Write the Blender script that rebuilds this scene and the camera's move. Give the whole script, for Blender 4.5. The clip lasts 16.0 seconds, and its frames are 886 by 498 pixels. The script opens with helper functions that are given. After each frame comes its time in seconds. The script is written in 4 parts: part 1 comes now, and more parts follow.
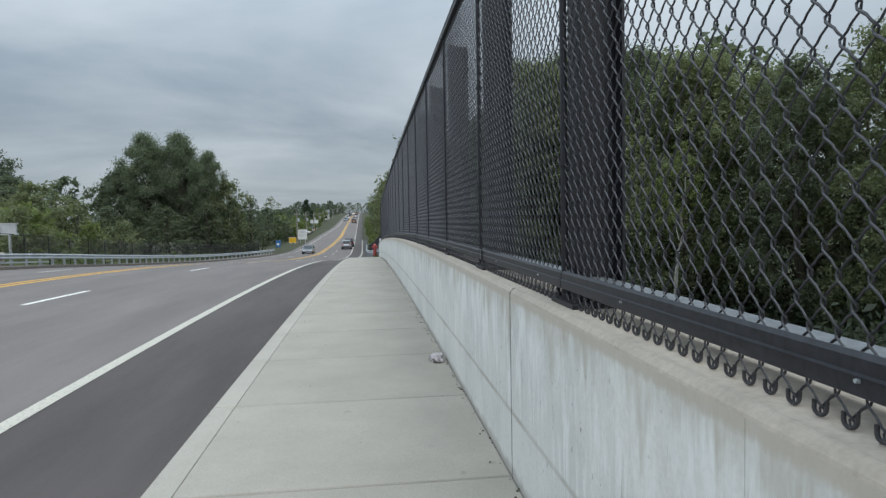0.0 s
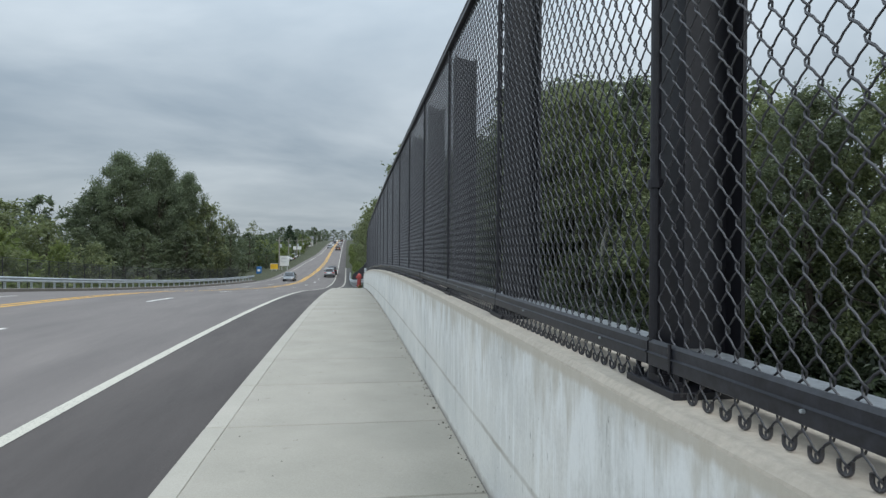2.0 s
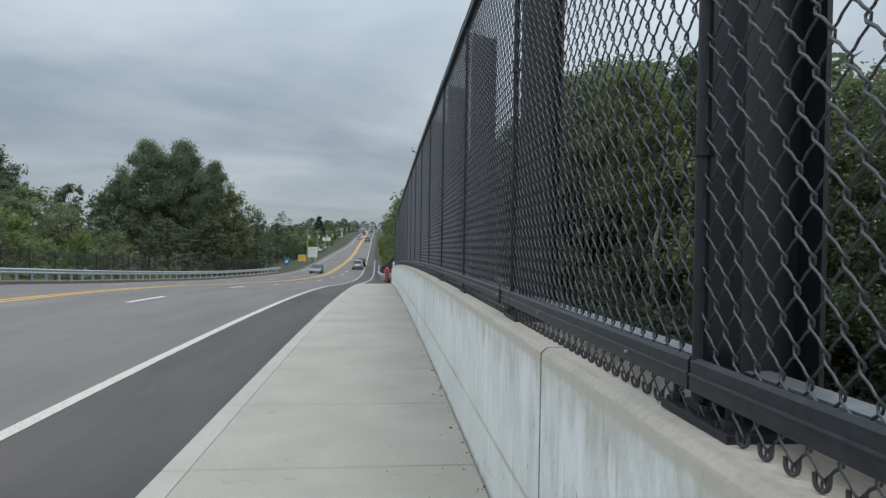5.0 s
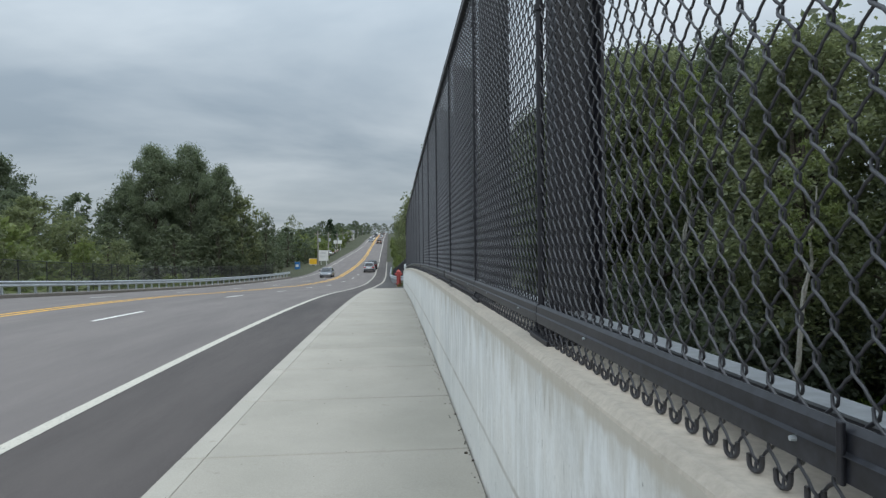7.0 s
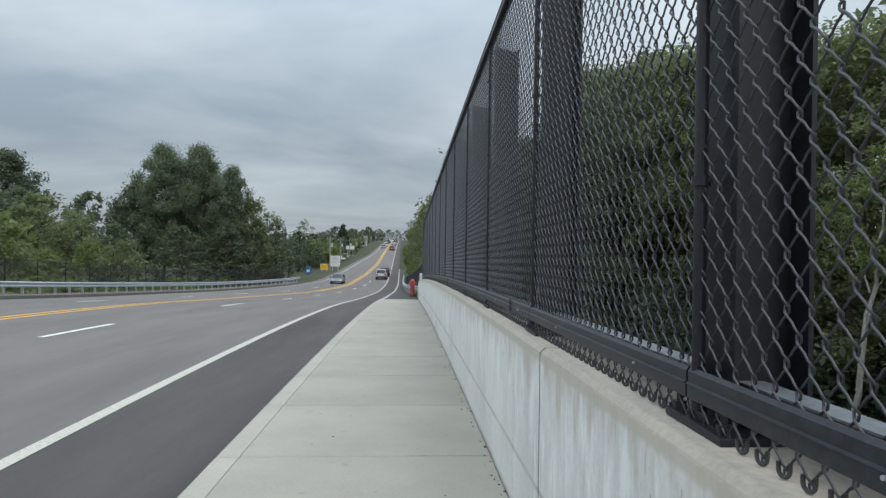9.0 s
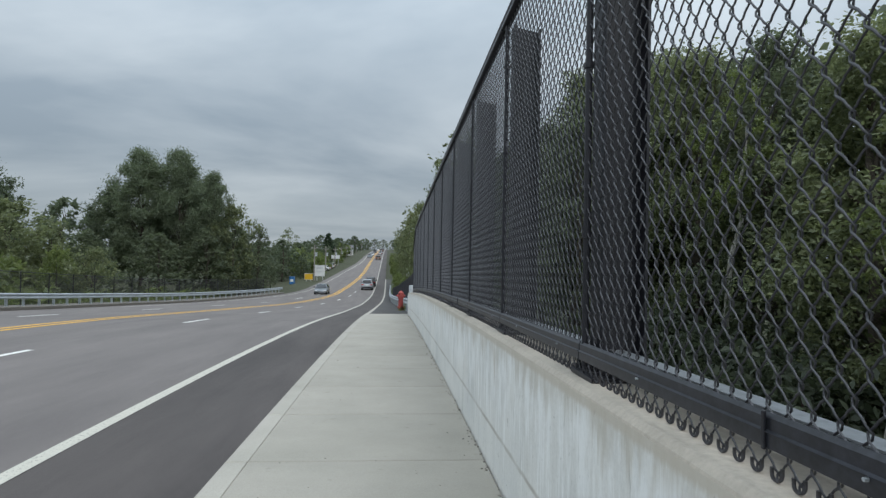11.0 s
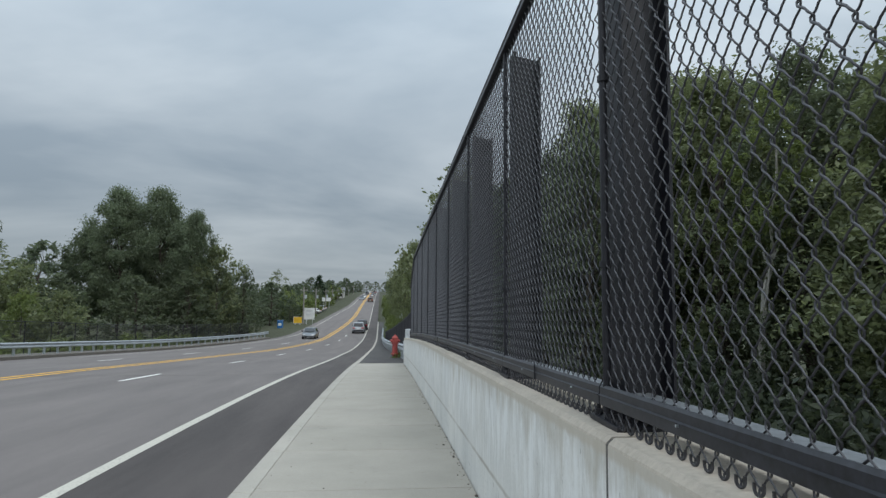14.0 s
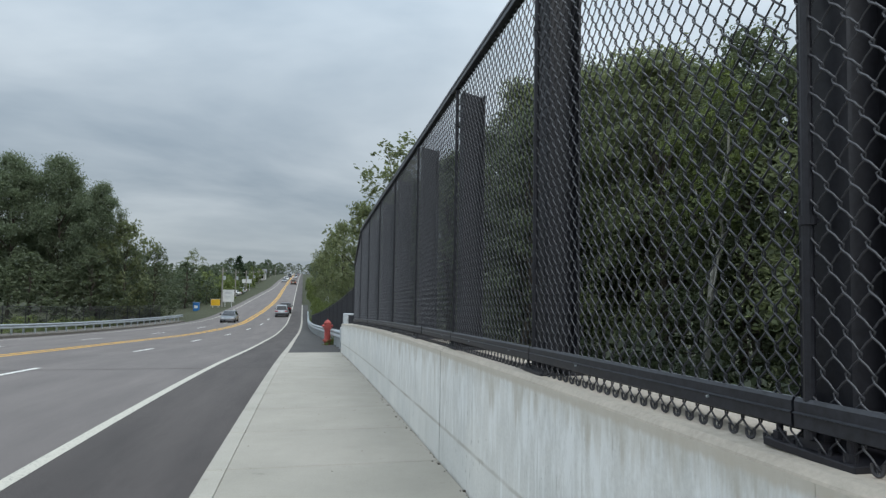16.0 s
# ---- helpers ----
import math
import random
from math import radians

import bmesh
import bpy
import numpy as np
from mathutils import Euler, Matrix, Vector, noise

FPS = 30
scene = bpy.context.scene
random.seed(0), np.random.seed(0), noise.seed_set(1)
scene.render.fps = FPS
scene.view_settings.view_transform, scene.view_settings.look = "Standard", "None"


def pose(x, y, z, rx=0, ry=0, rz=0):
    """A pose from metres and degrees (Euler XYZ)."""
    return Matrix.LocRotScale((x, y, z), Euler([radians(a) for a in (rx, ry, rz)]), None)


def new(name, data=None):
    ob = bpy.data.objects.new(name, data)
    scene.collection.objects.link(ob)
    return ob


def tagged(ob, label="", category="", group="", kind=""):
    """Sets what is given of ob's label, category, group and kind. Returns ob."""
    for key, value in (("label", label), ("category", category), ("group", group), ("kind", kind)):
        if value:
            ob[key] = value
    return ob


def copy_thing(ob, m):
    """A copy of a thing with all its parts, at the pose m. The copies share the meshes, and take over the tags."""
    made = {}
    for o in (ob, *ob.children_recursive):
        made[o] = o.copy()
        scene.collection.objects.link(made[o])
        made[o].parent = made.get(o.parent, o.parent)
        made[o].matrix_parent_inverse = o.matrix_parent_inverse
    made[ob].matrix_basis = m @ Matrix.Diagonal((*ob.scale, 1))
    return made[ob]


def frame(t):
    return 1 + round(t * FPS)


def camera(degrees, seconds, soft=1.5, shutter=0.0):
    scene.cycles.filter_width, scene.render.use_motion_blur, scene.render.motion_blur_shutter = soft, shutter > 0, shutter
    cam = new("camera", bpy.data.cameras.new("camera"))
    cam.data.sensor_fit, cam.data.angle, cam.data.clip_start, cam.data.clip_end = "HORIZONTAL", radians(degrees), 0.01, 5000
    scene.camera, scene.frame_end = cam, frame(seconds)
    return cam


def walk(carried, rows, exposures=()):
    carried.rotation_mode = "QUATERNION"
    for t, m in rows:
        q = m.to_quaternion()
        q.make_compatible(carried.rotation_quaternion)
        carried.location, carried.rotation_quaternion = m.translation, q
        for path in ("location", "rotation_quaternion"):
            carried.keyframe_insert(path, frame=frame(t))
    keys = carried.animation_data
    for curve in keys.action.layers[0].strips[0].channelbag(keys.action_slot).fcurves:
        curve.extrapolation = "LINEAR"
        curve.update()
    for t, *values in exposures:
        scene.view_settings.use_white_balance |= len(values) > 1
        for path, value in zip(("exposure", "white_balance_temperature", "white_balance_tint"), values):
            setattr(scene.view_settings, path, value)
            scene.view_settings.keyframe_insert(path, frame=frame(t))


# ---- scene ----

# ---- camera and its walk: seconds, x, y, z, pitch, roll, yaw ----
PATH = [
    (0, -0.751, 0.000, 1.435, -3.01, 1.10, -6.85),
    (0.5, -0.774, 0.751, 1.429, -3.45, 0.61, -7.40),
    (1, -0.753, 1.453, 1.453, -1.25, 0.91, -10.61),
    (1.5, -0.794, 2.142, 1.440, -0.81, 0.14, -8.48),
    (2, -0.805, 2.859, 1.457, -0.30, -0.37, -8.28),
    (2.5, -0.808, 3.561, 1.458, -0.04, 0.58, -6.69),
    (3, -0.809, 4.299, 1.454, 0.42, 0.73, -5.97),
    (3.5, -0.744, 5.035, 1.449, 0.12, 2.26, -2.96),
    (6, -0.577, 8.709, 1.399, -1.30, -2.35, -7.06),
    (6.5, -0.535, 9.387, 1.412, 0.63, 0.69, -9.28),
    (7, -0.505, 10.133, 1.370, -1.03, 0.68, -4.48),
    (7.5, -0.481, 10.880, 1.365, 0.48, -0.02, -4.02),
    (8, -0.545, 11.609, 1.370, -0.01, -1.94, -2.94),
    (8.5, -0.582, 12.371, 1.351, -0.94, -2.65, -3.72),
    (9, -0.632, 13.128, 1.352, -0.29, -0.74, -3.32),
    (11.5, -0.743, 16.708, 1.296, 1.22, -1.06, -4.68),
    (12, -0.717, 17.418, 1.257, 2.44, -1.04, -4.15),
    (12.5, -0.734, 18.142, 1.235, 4.28, -2.51, -1.15),
    (13, -0.687, 18.833, 1.210, 6.07, -0.77, -3.82),
    (13.5, -0.722, 19.577, 1.189, 4.33, -0.16, -4.32),
    (14, -0.754, 20.299, 1.170, 4.43, -0.33, -5.25),
    (14.5, -0.812, 21.019, 1.136, 3.94, -0.20, -3.13),
    (15, -0.911, 21.751, 1.102, 2.10, -2.24, -6.54),
    (15.5, -1.051, 22.486, 1.110, 1.78, -0.91, -8.13),
    (16, -1.179, 23.255, 1.056, 3.03, -0.96, -12.15),
]
cam = camera(70.5, 16.0, soft=1.4)
walk(cam, [(t, pose(x, y, z, 90 + p, r, w)) for t, x, y, z, p, r, w in PATH],
     exposures=[(0, 0.0), (1.4, 0.0), (2, 0.07), (3.5, 0.0), (6, -0.03), (7.5, 0.05), (9, 0.06), (11.5, -0.06), (12, -0.07), (12.5, -0.22), (14.5, -0.12), (15, -0.12), (15.5, 0.04), (16, 0.0)])

# ---- world, sun, exposure ----
SUN_EL, SUN_ROT = 48.0, 150.0
world = bpy.data.worlds.new("overcast_sky")
scene.world = world
world.use_nodes = True
wn, wl = world.node_tree.nodes, world.node_tree.links
wn.clear()


def wnode(kind, **inputs):
    n = wn.new(kind)
    for key, value in inputs.items():
        n.inputs[key].default_value = value
    return n


w_out = wn.new("ShaderNodeOutputWorld")
w_bg = wn.new("ShaderNodeBackground")
w_tc = wn.new("ShaderNodeTexCoord")
w_sep = wn.new("ShaderNodeSeparateXYZ")
wl.new(w_tc.outputs["Generated"], w_sep.inputs[0])


def wmath(op, a, b=None, clamp=False):
    n = wn.new("ShaderNodeMath")
    n.operation, n.use_clamp = op, clamp
    for i, v in enumerate((a, b)):
        if v is None:
            continue
        if isinstance(v, (int, float)):
            n.inputs[i].default_value = v
        else:
            wl.new(v, n.inputs[i])
    return n.outputs[0]


up = wmath("MAXIMUM", w_sep.outputs[2], 0.0)
flat = wmath("ADD", up, 0.16)
w_com = wn.new("ShaderNodeCombineXYZ")
wl.new(wmath("DIVIDE", w_sep.outputs[0], flat), w_com.inputs[0])
wl.new(wmath("DIVIDE", w_sep.outputs[1], flat), w_com.inputs[1])
w_map = wn.new("ShaderNodeMapping")
w_map.inputs["Rotation"].default_value = (0, 0, 0.25)
w_map.inputs["Scale"].default_value = (0.62, 0.85, 1)
wl.new(w_com.outputs[0], w_map.inputs[0])
w_n1 = wnode("ShaderNodeTexNoise", Scale=0.8, Detail=6.0, Roughness=0.52, Distortion=0.35)
w_n2 = wnode("ShaderNodeTexNoise", Scale=0.33, Detail=3.0, Roughness=0.5)
wl.new(w_map.outputs[0], w_n1.inputs["Vector"])
wl.new(w_map.outputs[0], w_n2.inputs["Vector"])
cloud = wmath("ADD", wmath("MULTIPLY", w_n1.outputs[0], 0.6), wmath("MULTIPLY", w_n2.outputs[0], 0.4))
w_ramp = wn.new("ShaderNodeValToRGB")
w_ramp.color_ramp.elements[0].position, w_ramp.color_ramp.elements[0].color = 0.41, (0.268, 0.328, 0.385, 1)
w_ramp.color_ramp.elements[1].position, w_ramp.color_ramp.elements[1].color = 0.57, (0.478, 0.538, 0.585, 1)
wl.new(cloud, w_ramp.inputs[0])
# an overcast sky is about three times as bright overhead as at the horizon
w_gain = wmath("ADD", 0.84, wmath("MULTIPLY", wmath("POWER", up, 1.5), 3.6))
w_sky = wn.new("ShaderNodeTexSky")
w_sky.sky_type, w_sky.sun_disc = "NISHITA", False
w_sky.sun_elevation, w_sky.sun_rotation = radians(SUN_EL), radians(SUN_ROT)
w_mul = wn.new("ShaderNodeVectorMath")
w_mul.operation = "SCALE"
wl.new(w_ramp.outputs[0], w_mul.inputs[0])
wl.new(w_gain, w_mul.inputs["Scale"])
w_sk2 = wn.new("ShaderNodeVectorMath")
w_sk2.operation = "SCALE"
wl.new(w_sky.outputs[0], w_sk2.inputs[0])
w_sk2.inputs["Scale"].default_value = 0.006
w_add = wn.new("ShaderNodeVectorMath")
wl.new(w_mul.outputs[0], w_add.inputs[0])
wl.new(w_sk2.outputs[0], w_add.inputs[1])
wl.new(w_add.outputs[0], w_bg.inputs[0])
w_bg.inputs[1].default_value = 1.0
wl.new(w_bg.outputs[0], w_out.inputs[0])

sun_data = bpy.data.lights.new("sun", "SUN")
sun_data.energy, sun_data.angle, sun_data.color = 0.9, radians(25), (1.0, 0.97, 0.92)
sun = new("sun", sun_data)
sun.rotation_euler = (radians(90 - SUN_EL), 0, radians(180 - SUN_ROT))

# ---- materials ----


class Mat:
    """A small builder for procedural materials."""

    def __init__(self, name, rough=0.6, metal=0.0, spec=0.5):
        self.m = bpy.data.materials.new(name)
        self.m.use_nodes = True
        self.n, self.l = self.m.node_tree.nodes, self.m.node_tree.links
        self.b = self.n["Principled BSDF"]
        self.b.inputs["Roughness"].default_value = rough
        self.b.inputs["Metallic"].default_value = metal
        self.b.inputs["Specular IOR Level"].default_value = spec
        self.tc = self.n.new("ShaderNodeTexCoord")

    def vec(self, scale=(1, 1, 1), world=True):
        mp = self.n.new("ShaderNodeMapping")
        mp.inputs["Scale"].default_value = scale
        if world:
            g = self.n.new("ShaderNodeNewGeometry")
            self.l.new(g.outputs["Position"], mp.inputs[0])
        else:
            self.l.new(self.tc.outputs["Object"], mp.inputs[0])
        return mp.outputs[0]

    def noise(self, scale, detail=4, rough=0.55, vec=(1, 1, 1), world=True):
        t = self.n.new("ShaderNodeTexNoise")
        t.inputs["Scale"].default_value = scale
        t.inputs["Detail"].default_value = detail
        t.inputs["Roughness"].default_value = rough
        self.l.new(self.vec(vec, world), t.inputs["Vector"])
        return t.outputs[0]

    def ramp(self, fac, stops):
        r = self.n.new("ShaderNodeValToRGB")
        e = r.color_ramp.elements
        while len(e) < len(stops):
            e.new(0.5)
        for el, (p, c) in zip(e, stops):
            el.position, el.color = p, (*c, 1) if len(c) == 3 else c
        self.l.new(fac, r.inputs[0])
        return r.outputs[0]

    def mix(self, fac, a, b, mode="MIX"):
        x = self.n.new("ShaderNodeMix")
        x.data_type, x.blend_type = "RGBA", mode
        for sock, v in ((x.inputs[0], fac), (x.inputs[6], a), (x.inputs[7], b)):
            if isinstance(v, (int, float)):
                sock.default_value = v
            elif isinstance(v, tuple):
                sock.default_value = (*v, 1)
            else:
                self.l.new(v, sock)
        return x.outputs[2]

    def color(self, sock):
        if isinstance(sock, tuple):
            self.b.inputs["Base Color"].default_value = (*sock, 1)
        else:
            self.l.new(sock, self.b.inputs["Base Color"])

    def bump(self, fac, strength=0.2, dist=0.01):
        bp = self.n.new("ShaderNodeBump")
        bp.inputs["Strength"].default_value = strength
        bp.inputs["Distance"].default_value = dist
        self.l.new(fac, bp.inputs["Height"])
        self.l.new(bp.outputs[0], self.b.inputs["Normal"])

    def math(self, op, a, b):
        x = self.n.new("ShaderNodeMath")
        x.operation = op
        for i, v in enumerate((a, b)):
            if isinstance(v, (int, float)):
                x.inputs[i].default_value = v
            else:
                self.l.new(v, x.inputs[i])
        return x.outputs[0]

    def object_random(self):
        return self.n.new("ShaderNodeObjectInfo").outputs["Random"]

    def island_random(self):
        return self.n.new("ShaderNodeNewGeometry").outputs["Random Per Island"]


def tones(c, lo, hi):
    return tuple(v * lo for v in c), tuple(v * hi for v in c)


def speckled(name, base, scale=30, spread=(0.8, 1.15), rough=0.8, bump=0.2, big=0.6, metal=0.0, spec=0.4, dist=0.005):
    """A plain surface with fine grain and broad stains."""
    m = Mat(name, rough, metal, spec)
    a, b = tones(base, *spread)
    fine = m.ramp(m.noise(scale, 6, 0.65), [(0.3, a), (0.7, b)])
    broad = m.ramp(m.noise(big, 4), [(0.3, (0.82, 0.82, 0.82)), (0.7, (1.0, 1.0, 1.0))])
    m.color(m.mix(1.0, fine, broad, "MULTIPLY"))
    if bump:
        m.bump(m.noise(scale * 2, 5, 0.7), bump, dist)
    return m.m


def slab_concrete(name, base):
    m = Mat(name, 0.85, 0, 0.3)
    fine = m.ramp(m.noise(90, 5, 0.7), [(0.25, tones(base, 0.86, 1)[0]), (0.75, tones(base, 1, 1.1)[1])])
    broad = m.ramp(m.noise(1.3, 6, 0.6), [(0.3, (0.86, 0.87, 0.86)), (0.65, (1, 1, 1))])
    each = m.ramp(m.object_random(), [(0, (0.94, 0.945, 0.94)), (1, (1.0, 1.0, 1.0))])
    spots = m.ramp(m.noise(9, 2, 0.4), [(0.70, (1, 1, 1)), (0.78, (0.84, 0.84, 0.83))])
    brush = m.noise(60, 3, 0.6, (0.15, 3, 1))
    c = m.mix(1.0, m.mix(1.0, fine, broad, "MULTIPLY"), m.mix(1.0, each, spots, "MULTIPLY"), "MULTIPLY")
    m.color(c)
    m.bump(brush, 0.25, 0.004)
    return m.m


def wall_concrete(name, base):
    """Cast concrete: rain drips from the coping, a tan lift line, pits and stains."""
    m = Mat(name, 0.8, 0, 0.3)
    fine = m.ramp(m.noise(45, 6, 0.65), [(0.3, tones(base, 0.9, 1)[0]), (0.7, tones(base, 1, 1.05)[1])])
    streak = m.ramp(m.noise(4, 6, 0.72, (1, 1, 0.25)), [(0.28, (0.86, 0.86, 0.84)), (0.45, (0.97, 0.97, 0.97)), (0.7, (1.03, 1.03, 1.03))])
    broad = m.ramp(m.noise(0.9, 5, 0.6), [(0.3, (0.82, 0.84, 0.85)), (0.7, (1.03, 1.03, 1.02))])
    pits = m.ramp(m.noise(32, 2, 0.5, (1, 1, 0.5)), [(0.705, (1, 1, 1)), (0.735, (0.5, 0.5, 0.48))])
    thin = m.ramp(m.noise(42, 2, 0.5, (1, 1, 0.10)), [(0.66, (1, 1, 1)), (0.74, (0.62, 0.62, 0.60))])
    c = m.mix(1.0, m.mix(1.0, fine, streak, "MULTIPLY"), broad, "MULTIPLY")
    c = m.mix(1.0, m.mix(1.0, c, pits, "MULTIPLY"), thin, "MULTIPLY")
    uv = m.n.new("ShaderNodeUVMap")
    uv.uv_map = "along"
    sep = m.n.new("ShaderNodeSeparateXYZ")
    m.l.new(uv.outputs[0], sep.inputs[0])
    along = m.n.new("ShaderNodeCombineXYZ")
    m.l.new(sep.outputs[0], along.inputs[0])

    def along_noise(scale, detail):
        t = m.n.new("ShaderNodeTexNoise")
        t.inputs["Scale"].default_value = scale
        t.inputs["Detail"].default_value = detail
        t.inputs["Roughness"].default_value = 0.7
        m.l.new(along.outputs[0], t.inputs["Vector"])
        return t.outputs[0]

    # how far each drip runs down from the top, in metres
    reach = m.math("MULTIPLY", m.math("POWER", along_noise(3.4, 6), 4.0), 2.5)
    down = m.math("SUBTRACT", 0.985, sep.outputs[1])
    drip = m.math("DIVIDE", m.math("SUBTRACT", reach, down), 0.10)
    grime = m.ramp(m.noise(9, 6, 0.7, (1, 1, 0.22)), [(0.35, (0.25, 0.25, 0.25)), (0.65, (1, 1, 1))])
    # white lime runs reach down unevenly between the drips
    lime = m.math("MULTIPLY", m.math("POWER", along_noise(13.0, 7), 3.0), 4.6)
    run = m.math("DIVIDE", m.math("SUBTRACT", lime, down), 0.16)
    ragged = m.ramp(m.noise(7, 6, 0.72, (1, 1, 0.28)), [(0.44, (0.0, 0.0, 0.0)), (0.58, (1, 1, 1))])
    c = m.mix(m.math("MULTIPLY", m.ramp(run, [(0.0, (0, 0, 0)), (1.0, (0.6, 0.6, 0.6))]), ragged), c, (0.86, 0.875, 0.87))
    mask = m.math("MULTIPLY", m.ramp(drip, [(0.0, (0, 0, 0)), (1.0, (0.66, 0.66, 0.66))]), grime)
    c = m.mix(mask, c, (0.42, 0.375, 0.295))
    # the beige of the top washes over the upper edge with a ragged border
    wash = m.math("SUBTRACT", m.math("ADD", 0.012, m.math("MULTIPLY", along_noise(17.0, 6), 0.075)), down)
    c = m.mix(m.ramp(m.math("DIVIDE", wash, 0.02), [(0.0, (0, 0, 0)), (1.0, (0.75, 0.75, 0.75))]), c, (0.50, 0.45, 0.375))
    wob = m.math("MULTIPLY", m.math("SUBTRACT", m.noise(5, 3), 0.5), 0.02)
    off = m.math("ABSOLUTE", m.math("SUBTRACT", m.math("ADD", sep.outputs[1], wob), 0.335), 0)
    line = m.ramp(m.math("DIVIDE", off, 0.02), [(0.3, (0.80, 0.80, 0.80)), (1.0, (0, 0, 0))])
    c = m.mix(m.math("MULTIPLY", line, m.ramp(along_noise(0.9, 3), [(0.35, (0.2, 0.2, 0.2)), (0.6, (1, 1, 1))])), c, (0.36, 0.335, 0.285))
    foot = m.math("ADD", m.math("MULTIPLY", sep.outputs[1], 9.0), m.math("MULTIPLY", m.noise(9, 4), 0.9))
    c = m.mix(m.ramp(foot, [(0.45, (0.5, 0.5, 0.5)), (0.85, (0, 0, 0))]), c, (0.25, 0.22, 0.18))
    m.color(c)
    m.bump(m.noise(55, 5, 0.65), 0.2, 0.004)
    return m.m


def leaf_material(name, dark, light):
    m = Mat(name, 0.55, 0, 0.35)
    m.color(m.ramp(m.island_random(), [(0.0, dark), (0.6, tuple((a + b) / 2 for a, b in zip(dark, light))), (1.0, light)]))
    tr = m.n.new("ShaderNodeBsdfTranslucent")
    tr.inputs[0].default_value = (light[0] * 1.12, light[1] * 1.18, light[2], 1)
    mx = m.n.new("ShaderNodeMixShader")
    mx.inputs[0].default_value = 0.42
    m.l.new(m.b.outputs[0], mx.inputs[1])
    m.l.new(tr.outputs[0], mx.inputs[2])
    m.l.new(mx.outputs[0], m.n["Material Output"].inputs[0])
    return m.m


def asphalt(name, base, wear):
    m = Mat(name, 0.82, 0, 0.35)
    grain = m.ramp(m.noise(160, 3, 0.7), [(0.3, tones(base, 0.75, 1)[0]), (0.7, tones(base, 1, 1.3)[1])])
    broad = m.ramp(m.noise(0.9, 6, 0.66, (1, 0.14, 1)), [(0.3, (0.80, 0.80, 0.81)), (0.7, (wear, wear, wear))])
    m.color(m.mix(1.0, grain, broad, "MULTIPLY"))
    m.bump(m.noise(220, 3, 0.7), 0.35, 0.004)
    return m.m


def road_paint(name, base):
    m = Mat(name, 0.7, 0, 0.3)
    worn = m.ramp(m.noise(38, 6, 0.75), [(0.36, tones(base, 0.45, 1)[0]), (0.47, base)])
    m.color(worn)
    m.bump(m.noise(200, 3), 0.2, 0.003)
    return m.m


M_ROAD = asphalt("worn_asphalt", (0.160, 0.142, 0.134), 1.16)
M_SHOULDER = asphalt("new_asphalt", (0.066, 0.057, 0.054), 1.55)
M_PATH = asphalt("path_asphalt", (0.062, 0.058, 0.056), 1.3)
M_WHITE = road_paint("white_road_paint", (0.53, 0.505, 0.44))
M_DASH = road_paint("fresh_white_road_paint", (0.78, 0.77, 0.73))
M_YELLOW = road_paint("yellow_road_paint", (0.80, 0.44, 0.06))
M_SLAB = slab_concrete("brushed_sidewalk_concrete", (0.400, 0.370, 0.322))
M_KERB = slab_concrete("kerb_concrete", (0.44, 0.41, 0.36))
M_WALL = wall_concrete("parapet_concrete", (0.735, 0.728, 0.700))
M_CAP = speckled("weathered_wall_top", (0.50, 0.445, 0.375), 40, (0.86, 1.10), 0.9, 0.14, 3.0)
M_DIRT = speckled("dirty_kerb_gravel", (0.17, 0.155, 0.135), 18, (0.6, 1.35), 0.95, 0.4, 1.2, dist=0.02)
M_JOINT = speckled("dark_joint_filler", (0.075, 0.072, 0.065), 40, rough=0.95)
# tan joint filler, its colour darkened to include the groove's shadow
M_FILLER = speckled("shadowed_joint_filler", (0.11, 0.104, 0.095), 40, rough=0.9)
M_BLACK = speckled("black_coated_steel", (0.018, 0.018, 0.023), 60, (0.7, 1.4), 0.42, 0.06, 1.5, 0.0, 0.38, 0.001)
M_RAIL = speckled("scuffed_black_rail", (0.017, 0.018, 0.023), 35, (0.5, 2.0), 0.36, 0.1, 5, 0.0, 0.5, 0.001)
M_VINYL = speckled("black_vinyl_wire", (0.046, 0.046, 0.053), 200, (0.7, 1.4), 0.40, 0.1, 4, 0.0, 0.62, 0.0005)
M_GALV = speckled("galvanised_steel", (0.52, 0.56, 0.59), 25, (0.8, 1.1), 0.5, 0.1, 2, 0.45, 0.5, 0.001)
M_CAPRAIL = speckled("pale_grey_rail", (0.20, 0.215, 0.23), 25, (0.7, 1.15), 0.5, 0.05, 2, 0.3, 0.5, 0.001)
M_GROUND = speckled("leaf_litter_and_grass", (0.050, 0.054, 0.027), 6, (0.5, 1.7), 0.95, 0.5, 0.3, dist=0.05)
M_GRASS = speckled("verge_grass", (0.052, 0.062, 0.028), 14, (0.6, 1.5), 0.95, 0.5, 0.4, dist=0.03)
M_BARK = speckled("grey_brown_bark", (0.085, 0.070, 0.055), 12, (0.55, 1.4), 0.95, 0.6, 2, dist=0.02)
M_PALE = speckled("pale_bark", (0.42, 0.40, 0.36), 10, (0.6, 1.15), 0.9, 0.4, 2, dist=0.01)
M_LEAF_A = leaf_material("green_leaves", (0.085, 0.106, 0.062), (0.22, 0.24, 0.124))
# air haze over the big trees is painted in: greyer, bluer, lifted green
M_LEAF_D = leaf_material("hazy_green_leaves", (0.088, 0.112, 0.078), (0.195, 0.23, 0.145))
M_LEAF_B = leaf_material("yellow_green_leaves", (0.082, 0.11, 0.04), (0.19, 0.222, 0.08))
